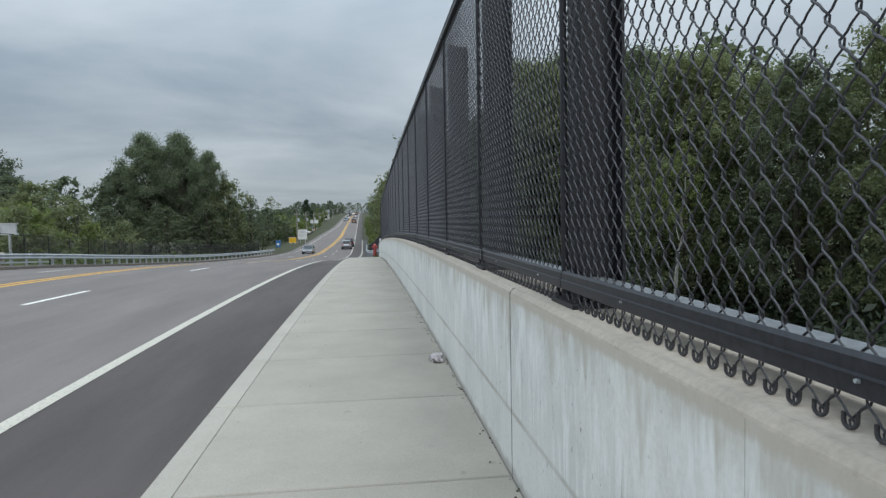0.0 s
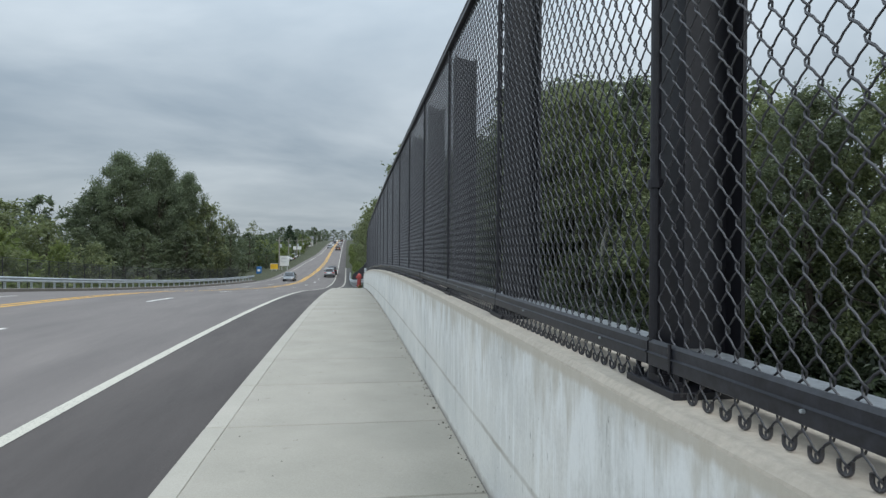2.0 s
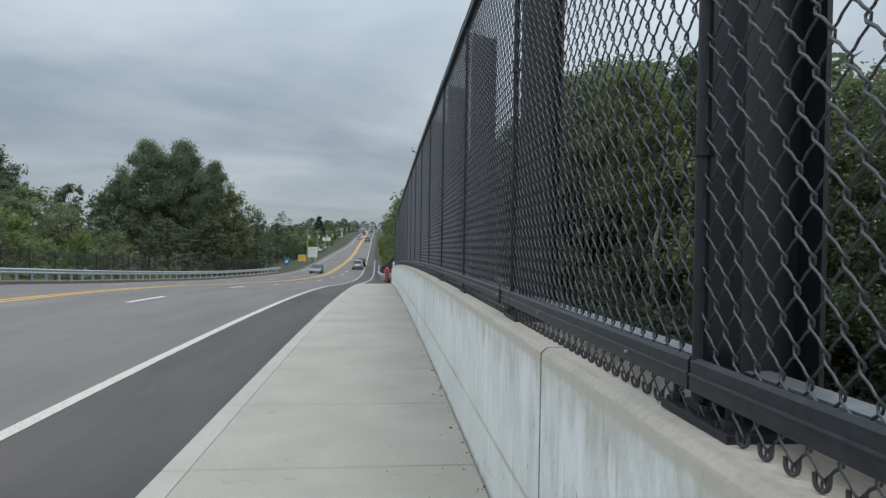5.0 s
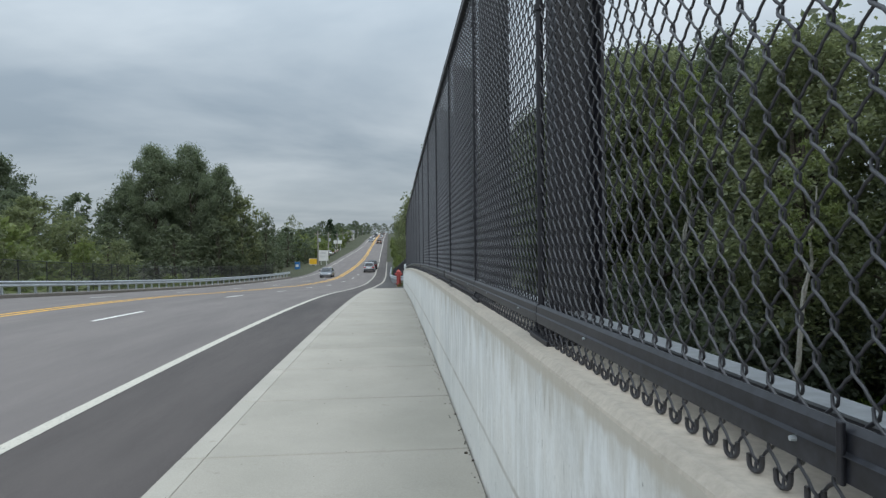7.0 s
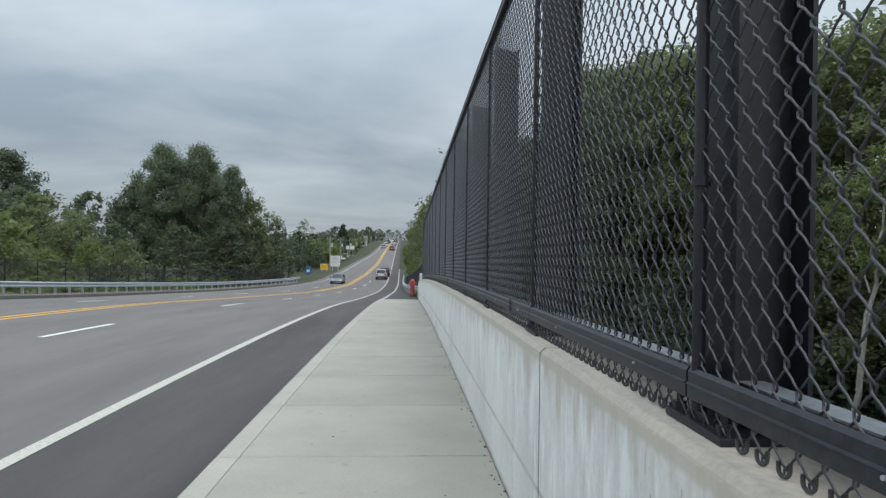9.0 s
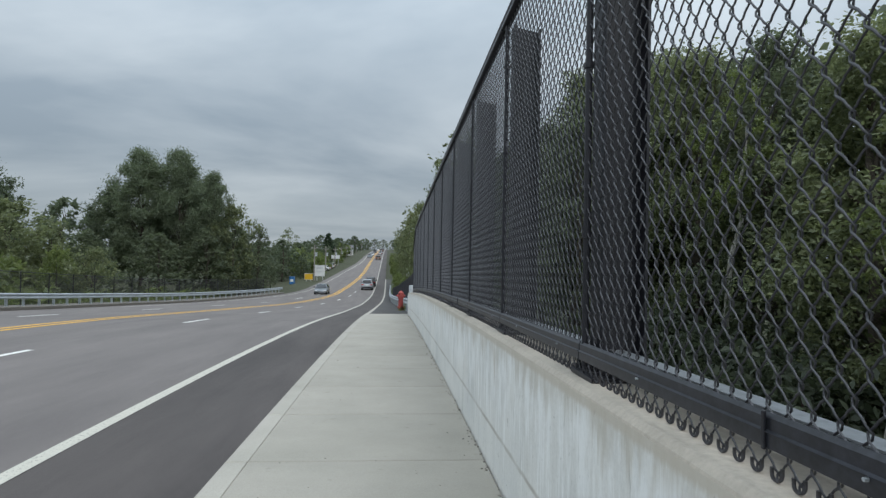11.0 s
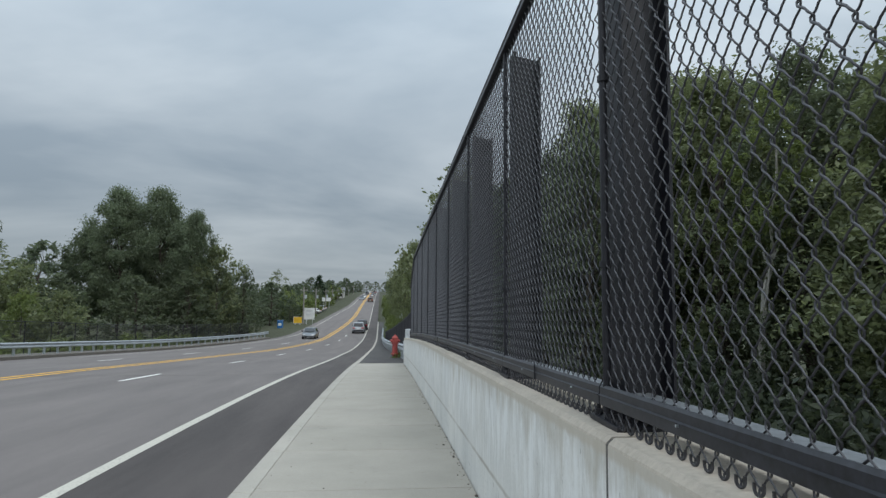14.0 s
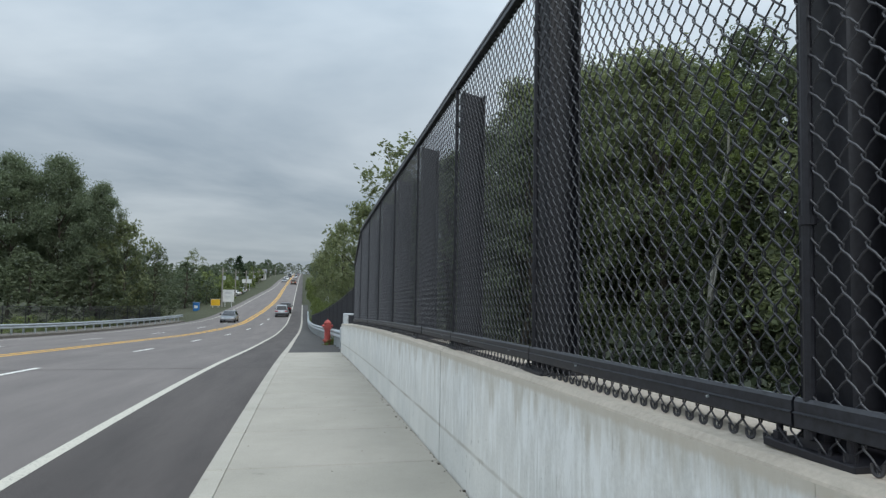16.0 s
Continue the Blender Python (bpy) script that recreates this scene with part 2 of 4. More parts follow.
# far trees carry haze in the leaf colour as a bluer green
M_LEAF_F = leaf_material("distant_hazy_leaves", (0.062, 0.08, 0.055), (0.145, 0.172, 0.11))
M_LEAF_C = leaf_material("dark_leaves", (0.064, 0.08, 0.056), (0.158, 0.182, 0.11))
# leaf green darkened to hold the shade beneath the tree canopy
M_LEAF_U = leaf_material("shaded_undergrowth_leaves", (0.03, 0.04, 0.026), (0.072, 0.086, 0.054))
M_LAWN = leaf_material("lawn_blades", (0.11, 0.175, 0.035), (0.25, 0.35, 0.08))
M_LEAF_N = leaf_material("needles", (0.020, 0.040, 0.024), (0.05, 0.078, 0.04))
M_RED = speckled("faded_red_paint", (0.46, 0.095, 0.085), 20, (0.75, 1.1), 0.6, 0.1, 4)
M_WOOD = speckled("weathered_pole_wood", (0.30, 0.285, 0.26), 14, (0.7, 1.2), 0.9, 0.3, 1)
M_SIGNW = speckled("white_sign_face", (0.70, 0.71, 0.70), 8, (0.93, 1.03), 0.5, 0, 1)
M_SIGNY = speckled("yellow_sign_face", (0.75, 0.45, 0.03), 8, (0.93, 1.03), 0.5, 0, 1)
M_BLUE = speckled("blue_plastic", (0.03, 0.16, 0.42), 8, (0.9, 1.05), 0.45, 0, 1)
M_GREYBACK = speckled("aluminium_sign_back", (0.62, 0.63, 0.64), 12, (0.9, 1.05), 0.5, 0, 1, 0.5)
M_TYRE = speckled("tyre_rubber", (0.02, 0.02, 0.02), 40, rough=0.85)
M_GLASS = speckled("tinted_car_glass", (0.012, 0.014, 0.017), 5, (1, 1), 0.06, 0, 1, 0, 0.8)
M_TAIL = speckled("red_lamp_lens", (0.45, 0.02, 0.02), 5, (1, 1), 0.2, 0, 1)
M_LENS = speckled("clear_lamp_lens", (0.7, 0.7, 0.7), 5, (1, 1), 0.15, 0, 1)
M_RIM = speckled("alloy_rim", (0.45, 0.46, 0.47), 10, (0.9, 1.05), 0.3, 0, 1, 0.8)
M_TRIM = speckled("black_plastic_trim", (0.03, 0.03, 0.032), 30, (0.8, 1.2), 0.6, 0, 1)
M_ROOF = speckled("grey_roof_shingle", (0.16, 0.16, 0.17), 10, (0.8, 1.2), 0.85, 0.2, 1)
M_SIDING = speckled("pale_siding", (0.55, 0.54, 0.51), 10, (0.9, 1.05), 0.7, 0, 1)
M_PLASTIC = speckled("crumpled_clear_plastic", (0.60, 0.55, 0.55), 30, (0.6, 1.15), 0.25, 0.2, 9)


def paint(name, c, metal=0.3):
    return speckled(name, c, 5, (0.97, 1.03), 0.28, 0, 1, metal, 0.6)


# ---- the road's long profile: a crest on the bridge, then a dip and a far hill ----
SAG = [(46, -1.467), (60, -2.36), (80, -3.45), (105, -4.2), (130, -4.3), (151, -3.85), (180, -2.75),
       (215, -1.5), (300, 1.2), (400, 3.6), (520, 5.7), (620, 6.4), (800, 4.0), (1500, -6.0)]


def crest(y):
    return 0.0049 * y - 0.0008 * y * y


def slopes():
    p = SAG
    s = [-0.0687]
    for i in range(1, len(p) - 1):
        s.append((p[i + 1][1] - p[i - 1][1]) / (p[i + 1][0] - p[i - 1][0]))
    s.append(-0.02)
    return s


SAG_SLOPES = slopes()


def Z(y):
    """Height of the walkway's top at y."""
    if y <= 46:
        return crest(y) if y > -20 else crest(-20) + 0.0369 * (y + 20)
    for (a, za), (b, zb), ma, mb in zip(SAG, SAG[1:], SAG_SLOPES, SAG_SLOPES[1:]):
        if y <= b:
            h = b - a
            u = (y - a) / h
            return (za * (1 + 2 * u) * (1 - u) ** 2 + ma * h * u * (1 - u) ** 2
                    + zb * u * u * (3 - 2 * u) + mb * h * u * u * (u - 1))
    return SAG[-1][1]


def grade(y):
    return math.degrees(math.atan((Z(y + 0.2) - Z(y - 0.2)) / 0.4))


def ease(v, a, b, lo, hi):
    u = min(1.0, max(0.0, (v - a) / (b - a)))
    return lo + (hi - lo) * u * u * (3 - 2 * u)


def bend(y):
    """The far road swings slightly to the left."""
    return -0.0075 * max(0.0, min(y, 700) - 100)


# lines along the road (x at y): the road has four lanes on the bridge and narrows past it
def x_kerb(y):
    return -1.958 + ease(y, 56, 90, 0, 0.12) + bend(y)


def x_edge(y):
    return -3.62 + ease(y, 60, 115, 0, 0.1) + bend(y)


def x_dash(y):
    return -7.85 + ease(y, 55, 110, 0, 1.6) + bend(y)


def x_yellow(y):
    return -11.5 + ease(y, 50, 110, 0, 2.8) + ease(y, 110, 180, 0, 1.5) + bend(y)


def x_ldash(y):
    return -15.2 + ease(y, 55, 110, 0, 4.6) + bend(y)


def x_left(y):
    return -20.2 + ease(y, 62, 120, 0, 5.4) + ease(y, 125, 230, 0, 3.4) + bend(y)


# ---- mesh helpers ----
def mesh_of(name, verts, faces, material, smooth=False):
    me = bpy.data.meshes.new(name)
    me.from_pydata(verts, [], faces)
    me.materials.append(material)
    if smooth:
        me.polygons.foreach_set("use_smooth", [True] * len(me.polygons))
    me.update()
    return me


def part(name, bm, material, parent=None, label=""):
    """Links a bmesh, or a finished mesh, as one object under a thing or a part."""
    if isinstance(bm, bmesh.types.BMesh):
        me = bpy.data.meshes.new(name)
        bm.normal_update()
        bm.to_mesh(me)
        bm.free()
        me.materials.append(material)
    else:
        me = bm
    ob = new(name, me)
    ob.parent = parent
    if label:
        tagged(ob, label)
    return ob


def thing(name, m, label, category, group="", kind=""):
    ob = new(name)
    ob.matrix_basis = m
    return tagged(ob, label, category, group, kind)


def box(bm, x0, x1, y0, y1, z0, z1, bevel=0.0):
    made = bmesh.ops.create_cube(bm, size=1.0, matrix=Matrix.Translation(((x0 + x1) / 2, (y0 + y1) / 2, (z0 + z1) / 2))
                                 @ Matrix.Diagonal((x1 - x0, y1 - y0, z1 - z0, 1)))
    if bevel:
        edges = {e for v in made["verts"] for e in v.link_edges}
        bmesh.ops.bevel(bm, geom=list(edges), offset=bevel, segments=2, affect="EDGES", profile=0.5)
    return bm


def boxed(*a, bevel=0.0):
    return box(bmesh.new(), *a, bevel=bevel)


def rod(bm, a, b, r0, r1=None, sides=10):
    """A tapered round bar from a to b."""
    a, b = Vector(a), Vector(b)
    d = b - a
    m = Matrix.Translation((a + b) / 2) @ d.to_track_quat("Z", "Y").to_matrix().to_4x4()
    bmesh.ops.create_cone(bm, cap_ends=True, segments=sides, radius1=r0, radius2=r0 if r1 is None else r1, depth=d.length, matrix=m)
    return bm


def rodded(*a, **k):
    return rod(bmesh.new(), *a, **k)


def sweep(name, section, y0, y1, step, material, shift=None, closed=True, caps=True, smooth=False, profile=Z):
    """A section of (x, z) points drawn along the road's profile."""
    n = max(1, round((y1 - y0) / step))
    verts, faces, k = [], [], len(section)
    for i in range(n + 1):
        y = y0 + (y1 - y0) * i / n
        dx = shift(y) if shift else 0.0
        zz = profile(y)
        verts += [(x + dx, y, zz + z) for x, z in section]
    for i in range(n):
        for j in range(k if closed else k - 1):
            a, b = i * k + j, i * k + (j + 1) % k
            faces.append((a, a + k, b + k, b))
    if closed and caps:
        faces.append(tuple(range(k)))
        faces.append(tuple(range(n * k + k - 1, n * k - 1, -1)))
    me = mesh_of(name, verts, faces, material, smooth)
    # u runs along the road, v is the height over it
    layer = me.uv_layers.new(name="along")
    idx = np.zeros(len(me.loops), dtype=np.int32)
    me.loops.foreach_get("vertex_index", idx)
    flat_uv = np.array([(q[1], q[2] - profile(q[1])) for q in verts])[idx]
    layer.data.foreach_set("uv", flat_uv.ravel())
    return me


def strip(name, xa, xb, y0, y1, step, dz, material):
    """A flat band between two lines xa(y), xb(y)."""
    n = max(1, round((y1 - y0) / step))
    verts, faces = [], []
    for i in range(n + 1):
        y = y0 + (y1 - y0) * i / n
        verts += [(xa(y), y, Z(y) + dz), (xb(y), y, Z(y) + dz)]
        if i:
            a = 2 * i - 2
            faces.append((a, a + 1, a + 3, a + 2))
    return mesh_of(name, verts, faces, material)


ROAD_Z = -0.15

# ---- ground: one sheet to the horizon ----


def terrain_z(x, y):
    right = ease(y, 46, 80, -6.2, -2.2)
    left = ease(y, 50, 120, -6.0, -0.9)
    base = Z(y) - 0.42
    if x > 0.8:
        drop = ease(x, 0.8, ease(y, 46, 70, 7, 9), 0, right)
    elif x < x_left(y) - 2.5:
        drop = ease(-x, -(x_left(y) - 2.5), -(x_left(y) - 12), 0, left)
    else:
        return base
    bumps = 0.35 * noise.noise(Vector((x * 0.15, y * 0.15, 0)))
    far = max(0.0, min(1.0, (abs(x) - 60) / 200))
    return (base + drop) * (1 - far) + far * (-3.0 + 5 * noise.noise(Vector((x * 0.004, y * 0.004, 3)))) + bumps


def ground_sheet():
    xs = [-3000, -1500, -700, -400, -250, -160, -110, -80, -60, -48, -40, -34, -30, -27, -25, -23.5, -22.3, -20, -15, -12, -9, -4,
          0.3, 0.9, 1.6, 2.4, 3.4, 4.6, 6, 8, 10, 13, 17, 22, 30, 45, 70, 120, 250, 500, 1200, 3000]
    ys = [-3000, -800, -250, -100, -50, -30, -20, -12] + [-6 + 4 * i for i in range(60)] + [240, 260, 290, 330, 380, 440, 520, 620, 800, 1100, 1800, 4000]
    verts = [(x, y, terrain_z(x, y)) for y in ys for x in xs]
    k = len(xs)
    faces = [(j * k + i, j * k + i + 1, j * k + k + i + 1, j * k + k + i) for j in range(len(ys) - 1) for i in range(k - 1)]
    ob = part("ground", mesh_of("ground", verts, faces, M_GROUND, True), None)
    tagged(ob, "dark leaf-covered ground with grass below the bridge", "ground", kind="structure")


ground_sheet()

# ---- road ----
road = tagged(new("road"), "worn grey asphalt road with white and yellow lines", "road", kind="structure")
part("roadway", strip("roadway", lambda y: x_left(y), x_edge, -40, 760, 2.0, ROAD_Z, M_ROAD), None, road)
part("shoulder", strip("shoulder", x_edge, lambda y: x_kerb(y) + 0.03, -40, 760, 2.0, ROAD_Z, M_SHOULDER), None, road, "darker asphalt shoulder")


def painted(name, f, w, y0, y1, step, material, off=0.0):
    me = strip(name, lambda y: f(y) + off - w / 2, lambda y: f(y) + off + w / 2, y0, y1, step, ROAD_Z + 0.005, material)
    return part(name, me, None, road)


painted("edge_line", x_edge, 0.15, -40, 700, 2.0, M_WHITE)
painted("left_edge_line", x_left, 0.14, 60, 700, 4.0, M_WHITE, 1.3)
for o in (-0.24, 0.24):
    painted("centre_line", x_yellow, 0.19, -40, 700, 2.0, M_YELLOW, o)
for k in range(-4, 9):
    y1 = 16.85 + 12.19 * k
    painted("lane_dash", x_dash, 0.15, y1 - 3.05, y1, 1.0, M_DASH)
for k in range(-4, 9):
    y1 = 20.3 + 12.19 * k
    painted("lane_dash", x_ldash, 0.15, y1 - 3.05, y1, 1.0, M_DASH)
part("deck_joint", strip("deck_joint", lambda y: -19.9, lambda y: -2.0, 40.4, 40.47, 0.07, ROAD_Z + 0.004, M_JOINT), None, road, "dark expansion joint")

# ---- sidewalk: slabs and kerb stones on a bed ----
SEG, J0, END = 6.370, 3.300, 45.33
SLAB = SEG / 4
sidewalk = tagged(new("sidewalk"), "pale grey concrete sidewalk with tooled joints and a kerb", "sidewalk", kind="structure")
part("bed", sweep("bed", [(-1.955, -0.3), (-1.955, -0.018), (0.0, -0.018), (0.0, -0.3)], -12, END - 0.01, 1.0, M_JOINT), None, sidewalk, "dark recessed joints")


def slab_mesh(name, x0, x1, ya, yb, material, face=0.0):
    """One cast piece with softly rounded top edges."""
    g, r = 0.0075, 0.007
    h, q = 0.0015, 0.003
    top = [(x0 + q + h, ya + r + g), (x1 - q - h, ya + r + g), (x1 - q - h, yb - r - g), (x0 + q + h, yb - r - g)]
    low = [(x0 + h, ya + g), (x1 - h, ya + g), (x1 - h, yb - g), (x0 + h, yb - g)]
    v = [(x, y, Z(y)) for x, y in top] + [(x, y, Z(y) - r) for x, y in low] + [(x, y, Z(y) - 0.06 - face) for x, y in low]
    f = [(0, 1, 2, 3)]
    for a in (0, 4):
        for i in range(4):
            j = (i + 1) % 4
            f.append((a + 4 + i, a + 4 + j, a + j, a + i))
    return mesh_of(name, v, f, material)


slabs = []
y = J0 - 8 * SLAB
while y < END - 0.2:
    slabs.append((y, min(y + SLAB, END)))
    y += SLAB

# ---- parapet wall ----
def ZW(y):
    """The parapet runs a little flatter than the walkway at its foot."""
    return Z(y) + 0.029 - 0.0021 * min(25.0, max(-6.0, y))


WALL_H, WALL_D = 1.010, 0.46
parapet = tagged(new("wall_parapet"), "pale concrete bridge parapet with rain streaks and beige top", "wall", kind="structure")
part("core", sweep("core", [(0.045, -0.4), (0.045, WALL_H - 0.03), (WALL_D - 0.03, WALL_H - 0.03), (WALL_D - 0.03, -0.4)], -9.2, END - 0.02, 1.0, M_JOINT, profile=ZW), None, parapet, "dark joint filler")
k = -2
while J0 + k * SEG < END - 0.1:
    ya, yb = J0 + k * SEG + 0.011, min(J0 + (k + 1) * SEG, END) - 0.011
    # three casting panels to a segment, with shallow lines between them
    for i in range(3):
        pa, pb = ya + (yb - ya) * i / 3, ya + (yb - ya) * (i + 1) / 3
        pa, pb = pa + (0.0009 if i else 0), pb - (0.0009 if i < 2 else 0)
        body_sec = [(0.0, -0.35), (0.0, WALL_H - 0.028), (0.05, WALL_H - 0.026), (0.05, -0.3)]
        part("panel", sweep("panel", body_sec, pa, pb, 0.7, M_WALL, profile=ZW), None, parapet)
    cap_sec = [(0.0, WALL_H - 0.028), (0.003, WALL_H - 0.020), (0.022, WALL_H - 0.002), (0.03, WALL_H), (WALL_D - 0.02, WALL_H), (WALL_D, WALL_H - 0.02), (WALL_D, -0.5), (0.055, -0.5), (0.055, WALL_H - 0.028)]
    part("coping", sweep("coping", cap_sec, ya, yb, 0.35, M_CAP, profile=ZW), None, parapet, "beige weathered top edge")
    if yb < END - 0.1:
        part("joint", sweep("joint", [(0.002, -0.3), (0.002, WALL_H - 0.024), (0.02, WALL_H - 0.006), (WALL_D - 0.01, WALL_H - 0.004), (WALL_D - 0.01, -0.3)], yb + 0.002, yb + 0.020, 0.018, M_FILLER, profile=ZW), None, parapet, "wall joint filler with the groove's shadow in its colour")
    k += 1
part("end_face", sweep("end_face", [(0.0, -0.5), (0.0, WALL_H - 0.03), (0.03, WALL_H - 0.005), (WALL_D - 0.01, WALL_H - 0.005), (WALL_D - 0.01, -0.5)], END - 0.02, END, 0.02, M_WALL, profile=ZW), None, parapet)

# ---- black chain-link fence on the parapet ----
P0, PS, NWIRE = 2.612, 2.003, 27
PITCH = PS / NWIRE
FENCE_X = 0.092
TOP_Z, LOW_Z = 3.32, 1.028


def link_mesh(name, width, low, top, top_end, pitch, radius, sides, kink, material, tall=None):
    """Woven zigzag wires; each one hooks into the next. pitch is a diamond's width. The top may slope from top to top_end."""
    n = 2 * round(width / pitch)
    step = width / n
    rise = (tall or pitch) / 2
    amp = step / 2
    hook = 0.0062 if kink else radius
    verts, faces = [], []
    for w in range(n):
        yc = (w + 0.5) * step
        limit = top + (top_end - top) * (w + 0.5) / n
        pts, i, z = [], 0, low
        while z < limit:
            side = 1 if (i + w) % 2 == 0 else -1
            # the wire bows out to its bend, hooks round its neighbour's and crosses over to the other face
            if kink:
                pts.append((-side * kink, yc + side * (amp - 0.55 * hook), z - rise * 0.24))
            pts.append((0.0, yc + side * (amp + hook), z))
            if kink:
                pts.append((side * kink, yc + side * (amp - 0.55 * hook), z + rise * 0.24))
            if sides > 3:
                pts.append((side * kink, yc + side * 0.30 * amp, z + rise * 0.47))
            z += rise
            i += 1
        base = len(verts)
        for j, p in enumerate(pts):
            a, b = Vector(pts[max(0, j - 1)]), Vector(pts[min(len(pts) - 1, j + 1)])
            d = (b - a).normalized()
            u = d.cross(Vector((1, 0, 0))).normalized()
            v = d.cross(u)
            for s in range(sides):
                t = 2 * math.pi * s / sides
                q = Vector(p) + u * (radius * math.cos(t)) + v * (radius * math.sin(t))
                verts.append(q[:])
            if j:
                o = base + (j - 1) * sides
                for s in range(sides):
                    e = (s + 1) % sides
                    faces.append((o + s, o + e, o + sides + e, o + sides + s))
    return mesh_of(name, verts, faces, material, True)


def knuckle_mesh(name, width, pitch, radius, material):
    """The closed hooks along the mesh's lower edge: a small anchor-shaped loop under each pair of wires."""
    verts, faces, sides = [], [], 5
    for w in range(round(width / pitch)):
        yc = (w + 0.5) * pitch
        base = len(verts)
        steps = 10
        for j in range(steps + 1):
            # a half ring with two short upright ends
            a = math.pi * min(1.0, max(0.0, (j - 1) / (steps - 2)))
            end = 0.013 if j in (0, steps) else 0.0
            c = Vector((-0.004 + 0.006 * math.cos(a), yc - 0.0090 * math.cos(a), 0.021 - 0.0150 * math.sin(a) + end))
            d = Vector((-0.25 * math.sin(a), 0.92 * math.sin(a), -math.cos(a))).normalized()
            u = Vector((0.965, 0.26, 0))
            v = d.cross(u)
            for s in range(sides):
                t = 2 * math.pi * s / sides
                verts.append((c + u * (radius * math.cos(t)) + v * (radius * math.sin(t)))[:])
            if j:
                o = base + (j - 1) * sides
                for s in range(sides):
                    e = (s + 1) % sides
                    faces.append((o + s, o + e, o + sides + e, o + sides + s))
        faces.append(tuple(range(base, base + sides)))
        faces.append(tuple(range(base + steps * sides + sides - 1, base + steps * sides - 1, -1)))
    return mesh_of(name, verts, faces, material, True)


WIRE_R = 0.0032
TALL = PITCH * 1.4
near_net = link_mesh("link_net", PS, LOW_Z, TOP_Z + 0.02, TOP_Z + 0.02, PITCH, WIRE_R, 4, 0.006, M_VINYL, TALL)
far_net = link_mesh("link_net", PS, LOW_Z, TOP_Z + 0.02, TOP_Z + 0.02, PITCH, 0.0038, 3, 0.006, M_VINYL, TALL)
end_net = link_mesh("link_net", PS, LOW_Z, TOP_Z + 0.02, TOP_Z - 0.68, PITCH, 0.0038, 3, 0.006, M_VINYL, TALL)
knuckles = knuckle_mesh("knuckle", PS, PITCH, WIRE_R * 1.4, M_VINYL)


def rail_mesh(name, length, x, z, h, w):
    """A flat rail with a thin raised ridge along its face and eased edges."""
    sec = [(x + 0.003, z), (x - 0.002, z + 0.003), (x - 0.002, z + h * 0.46), (x - 0.0075, z + h * 0.48), (x - 0.0075, z + h * 0.49), (x, z + h * 0.545),
           (x, z + h - 0.010), (x + 0.007, z + h), (x + w - 0.003, z + h), (x + w, z + h - 0.003), (x + w, z + 0.003), (x + w - 0.003, z)]
    k = len(sec)
    verts = [(a, 0.003, b) for a, b in sec] + [(a, length - 0.003, b) for a, b in sec]
    faces = [(j, j + k, (j + 1) % k + k, (j + 1) % k) for j in range(k)] + [tuple(range(k)), tuple(range(2 * k - 1, k - 1, -1))]
    return mesh_of(name, verts, faces, M_RAIL)


low_rail = rail_mesh("low_rail", PS, FENCE_X - 0.021, 1.082, 0.078, 0.013)
top_rail = rail_mesh("top_rail", PS, FENCE_X - 0.035, TOP_Z - 0.05, 0.075, 0.06)


def hpost_mesh(height):
    """A rolled H section in one piece, its web towards the fence, the top cut at a slope."""
    x0, x1, hw, t = 0.135, 0.325, 0.083, 0.006
    sec = [(x0, -hw), (x0, hw), (x0 + 2 * t, hw), (x0 + 2 * t, t), (x1 - 2 * t, t), (x1 - 2 * t, hw), (x1, hw), (x1, -hw), (x1 - 2 * t, -hw), (x1 - 2 * t, -t), (x0 + 2 * t, -t), (x0 + 2 * t, -hw)]
    k = len(sec)
    v = [(x, y, 1.028) for x, y in sec] + [(x, y, height - 0.2 * (x - x0)) for x, y in sec]
    f = [(j, (j + 1) % k, (j + 1) % k + k, j + k) for j in range(k)] + [tuple(range(k, 2 * k))]
    return mesh_of("h_post", v, f, M_BLACK)


def bm_mesh(name, bm, material):
    me = bpy.data.meshes.new(name)
    bm.normal_update()
    bm.to_mesh(me)
    bm.free()
    me.materials.append(material)
    return me


h_post = hpost_mesh(3.22)
h_post_tall = hpost_mesh(3.305)
h_post_low = hpost_mesh(2.55)
base_plate = bm_mesh("base_plate", boxed(0.07, 0.37, -0.15, 0.15, WALL_H, WALL_H + 0.022, bevel=0.003), M_BLACK)
nut = bm_mesh("anchor_nut", rod(rodded((0, 0, 0), (0, 0, 0.022), 0.017, sides=6), (0, 0, 0.02), (0, 0, 0.05), 0.009, sides=8), M_BLACK)
bracket = bm_mesh("bracket", box(boxed(0.088, 0.14, -0.035, 0.035, 1.034, 1.056), 0.10, 0.14, -0.03, 0.03, 1.056, 1.14), M_BLACK)
tube_post = bm_mesh("line_post", rodded((FENCE_X - 0.004, 0, 1.06), (FENCE_X - 0.004, 0, TOP_Z), 0.0155, sides=12), M_BLACK)
tube_low = bm_mesh("line_post", rodded((FENCE_X - 0.004, 0, 1.06), (FENCE_X - 0.004, 0, TOP_Z - 0.70), 0.0155, sides=12), M_BLACK)


def band_bm():
    bm = rodded((FENCE_X - 0.004, 0, -0.012), (FENCE_X - 0.004, 0, 0.012), 0.0225, sides=12)
    return rod(bm, (FENCE_X + 0.012, -0.018, 0), (FENCE_X + 0.012, 0.018, 0), 0.006, sides=6)


band = bm_mesh("band", band_bm(), M_BLACK)
bolt = bm_mesh("bolt", rodded((FENCE_X - 0.031, 0, 0), (FENCE_X - 0.02, 0, 0), 0.004, 0.0055, sides=8), M_GALV)
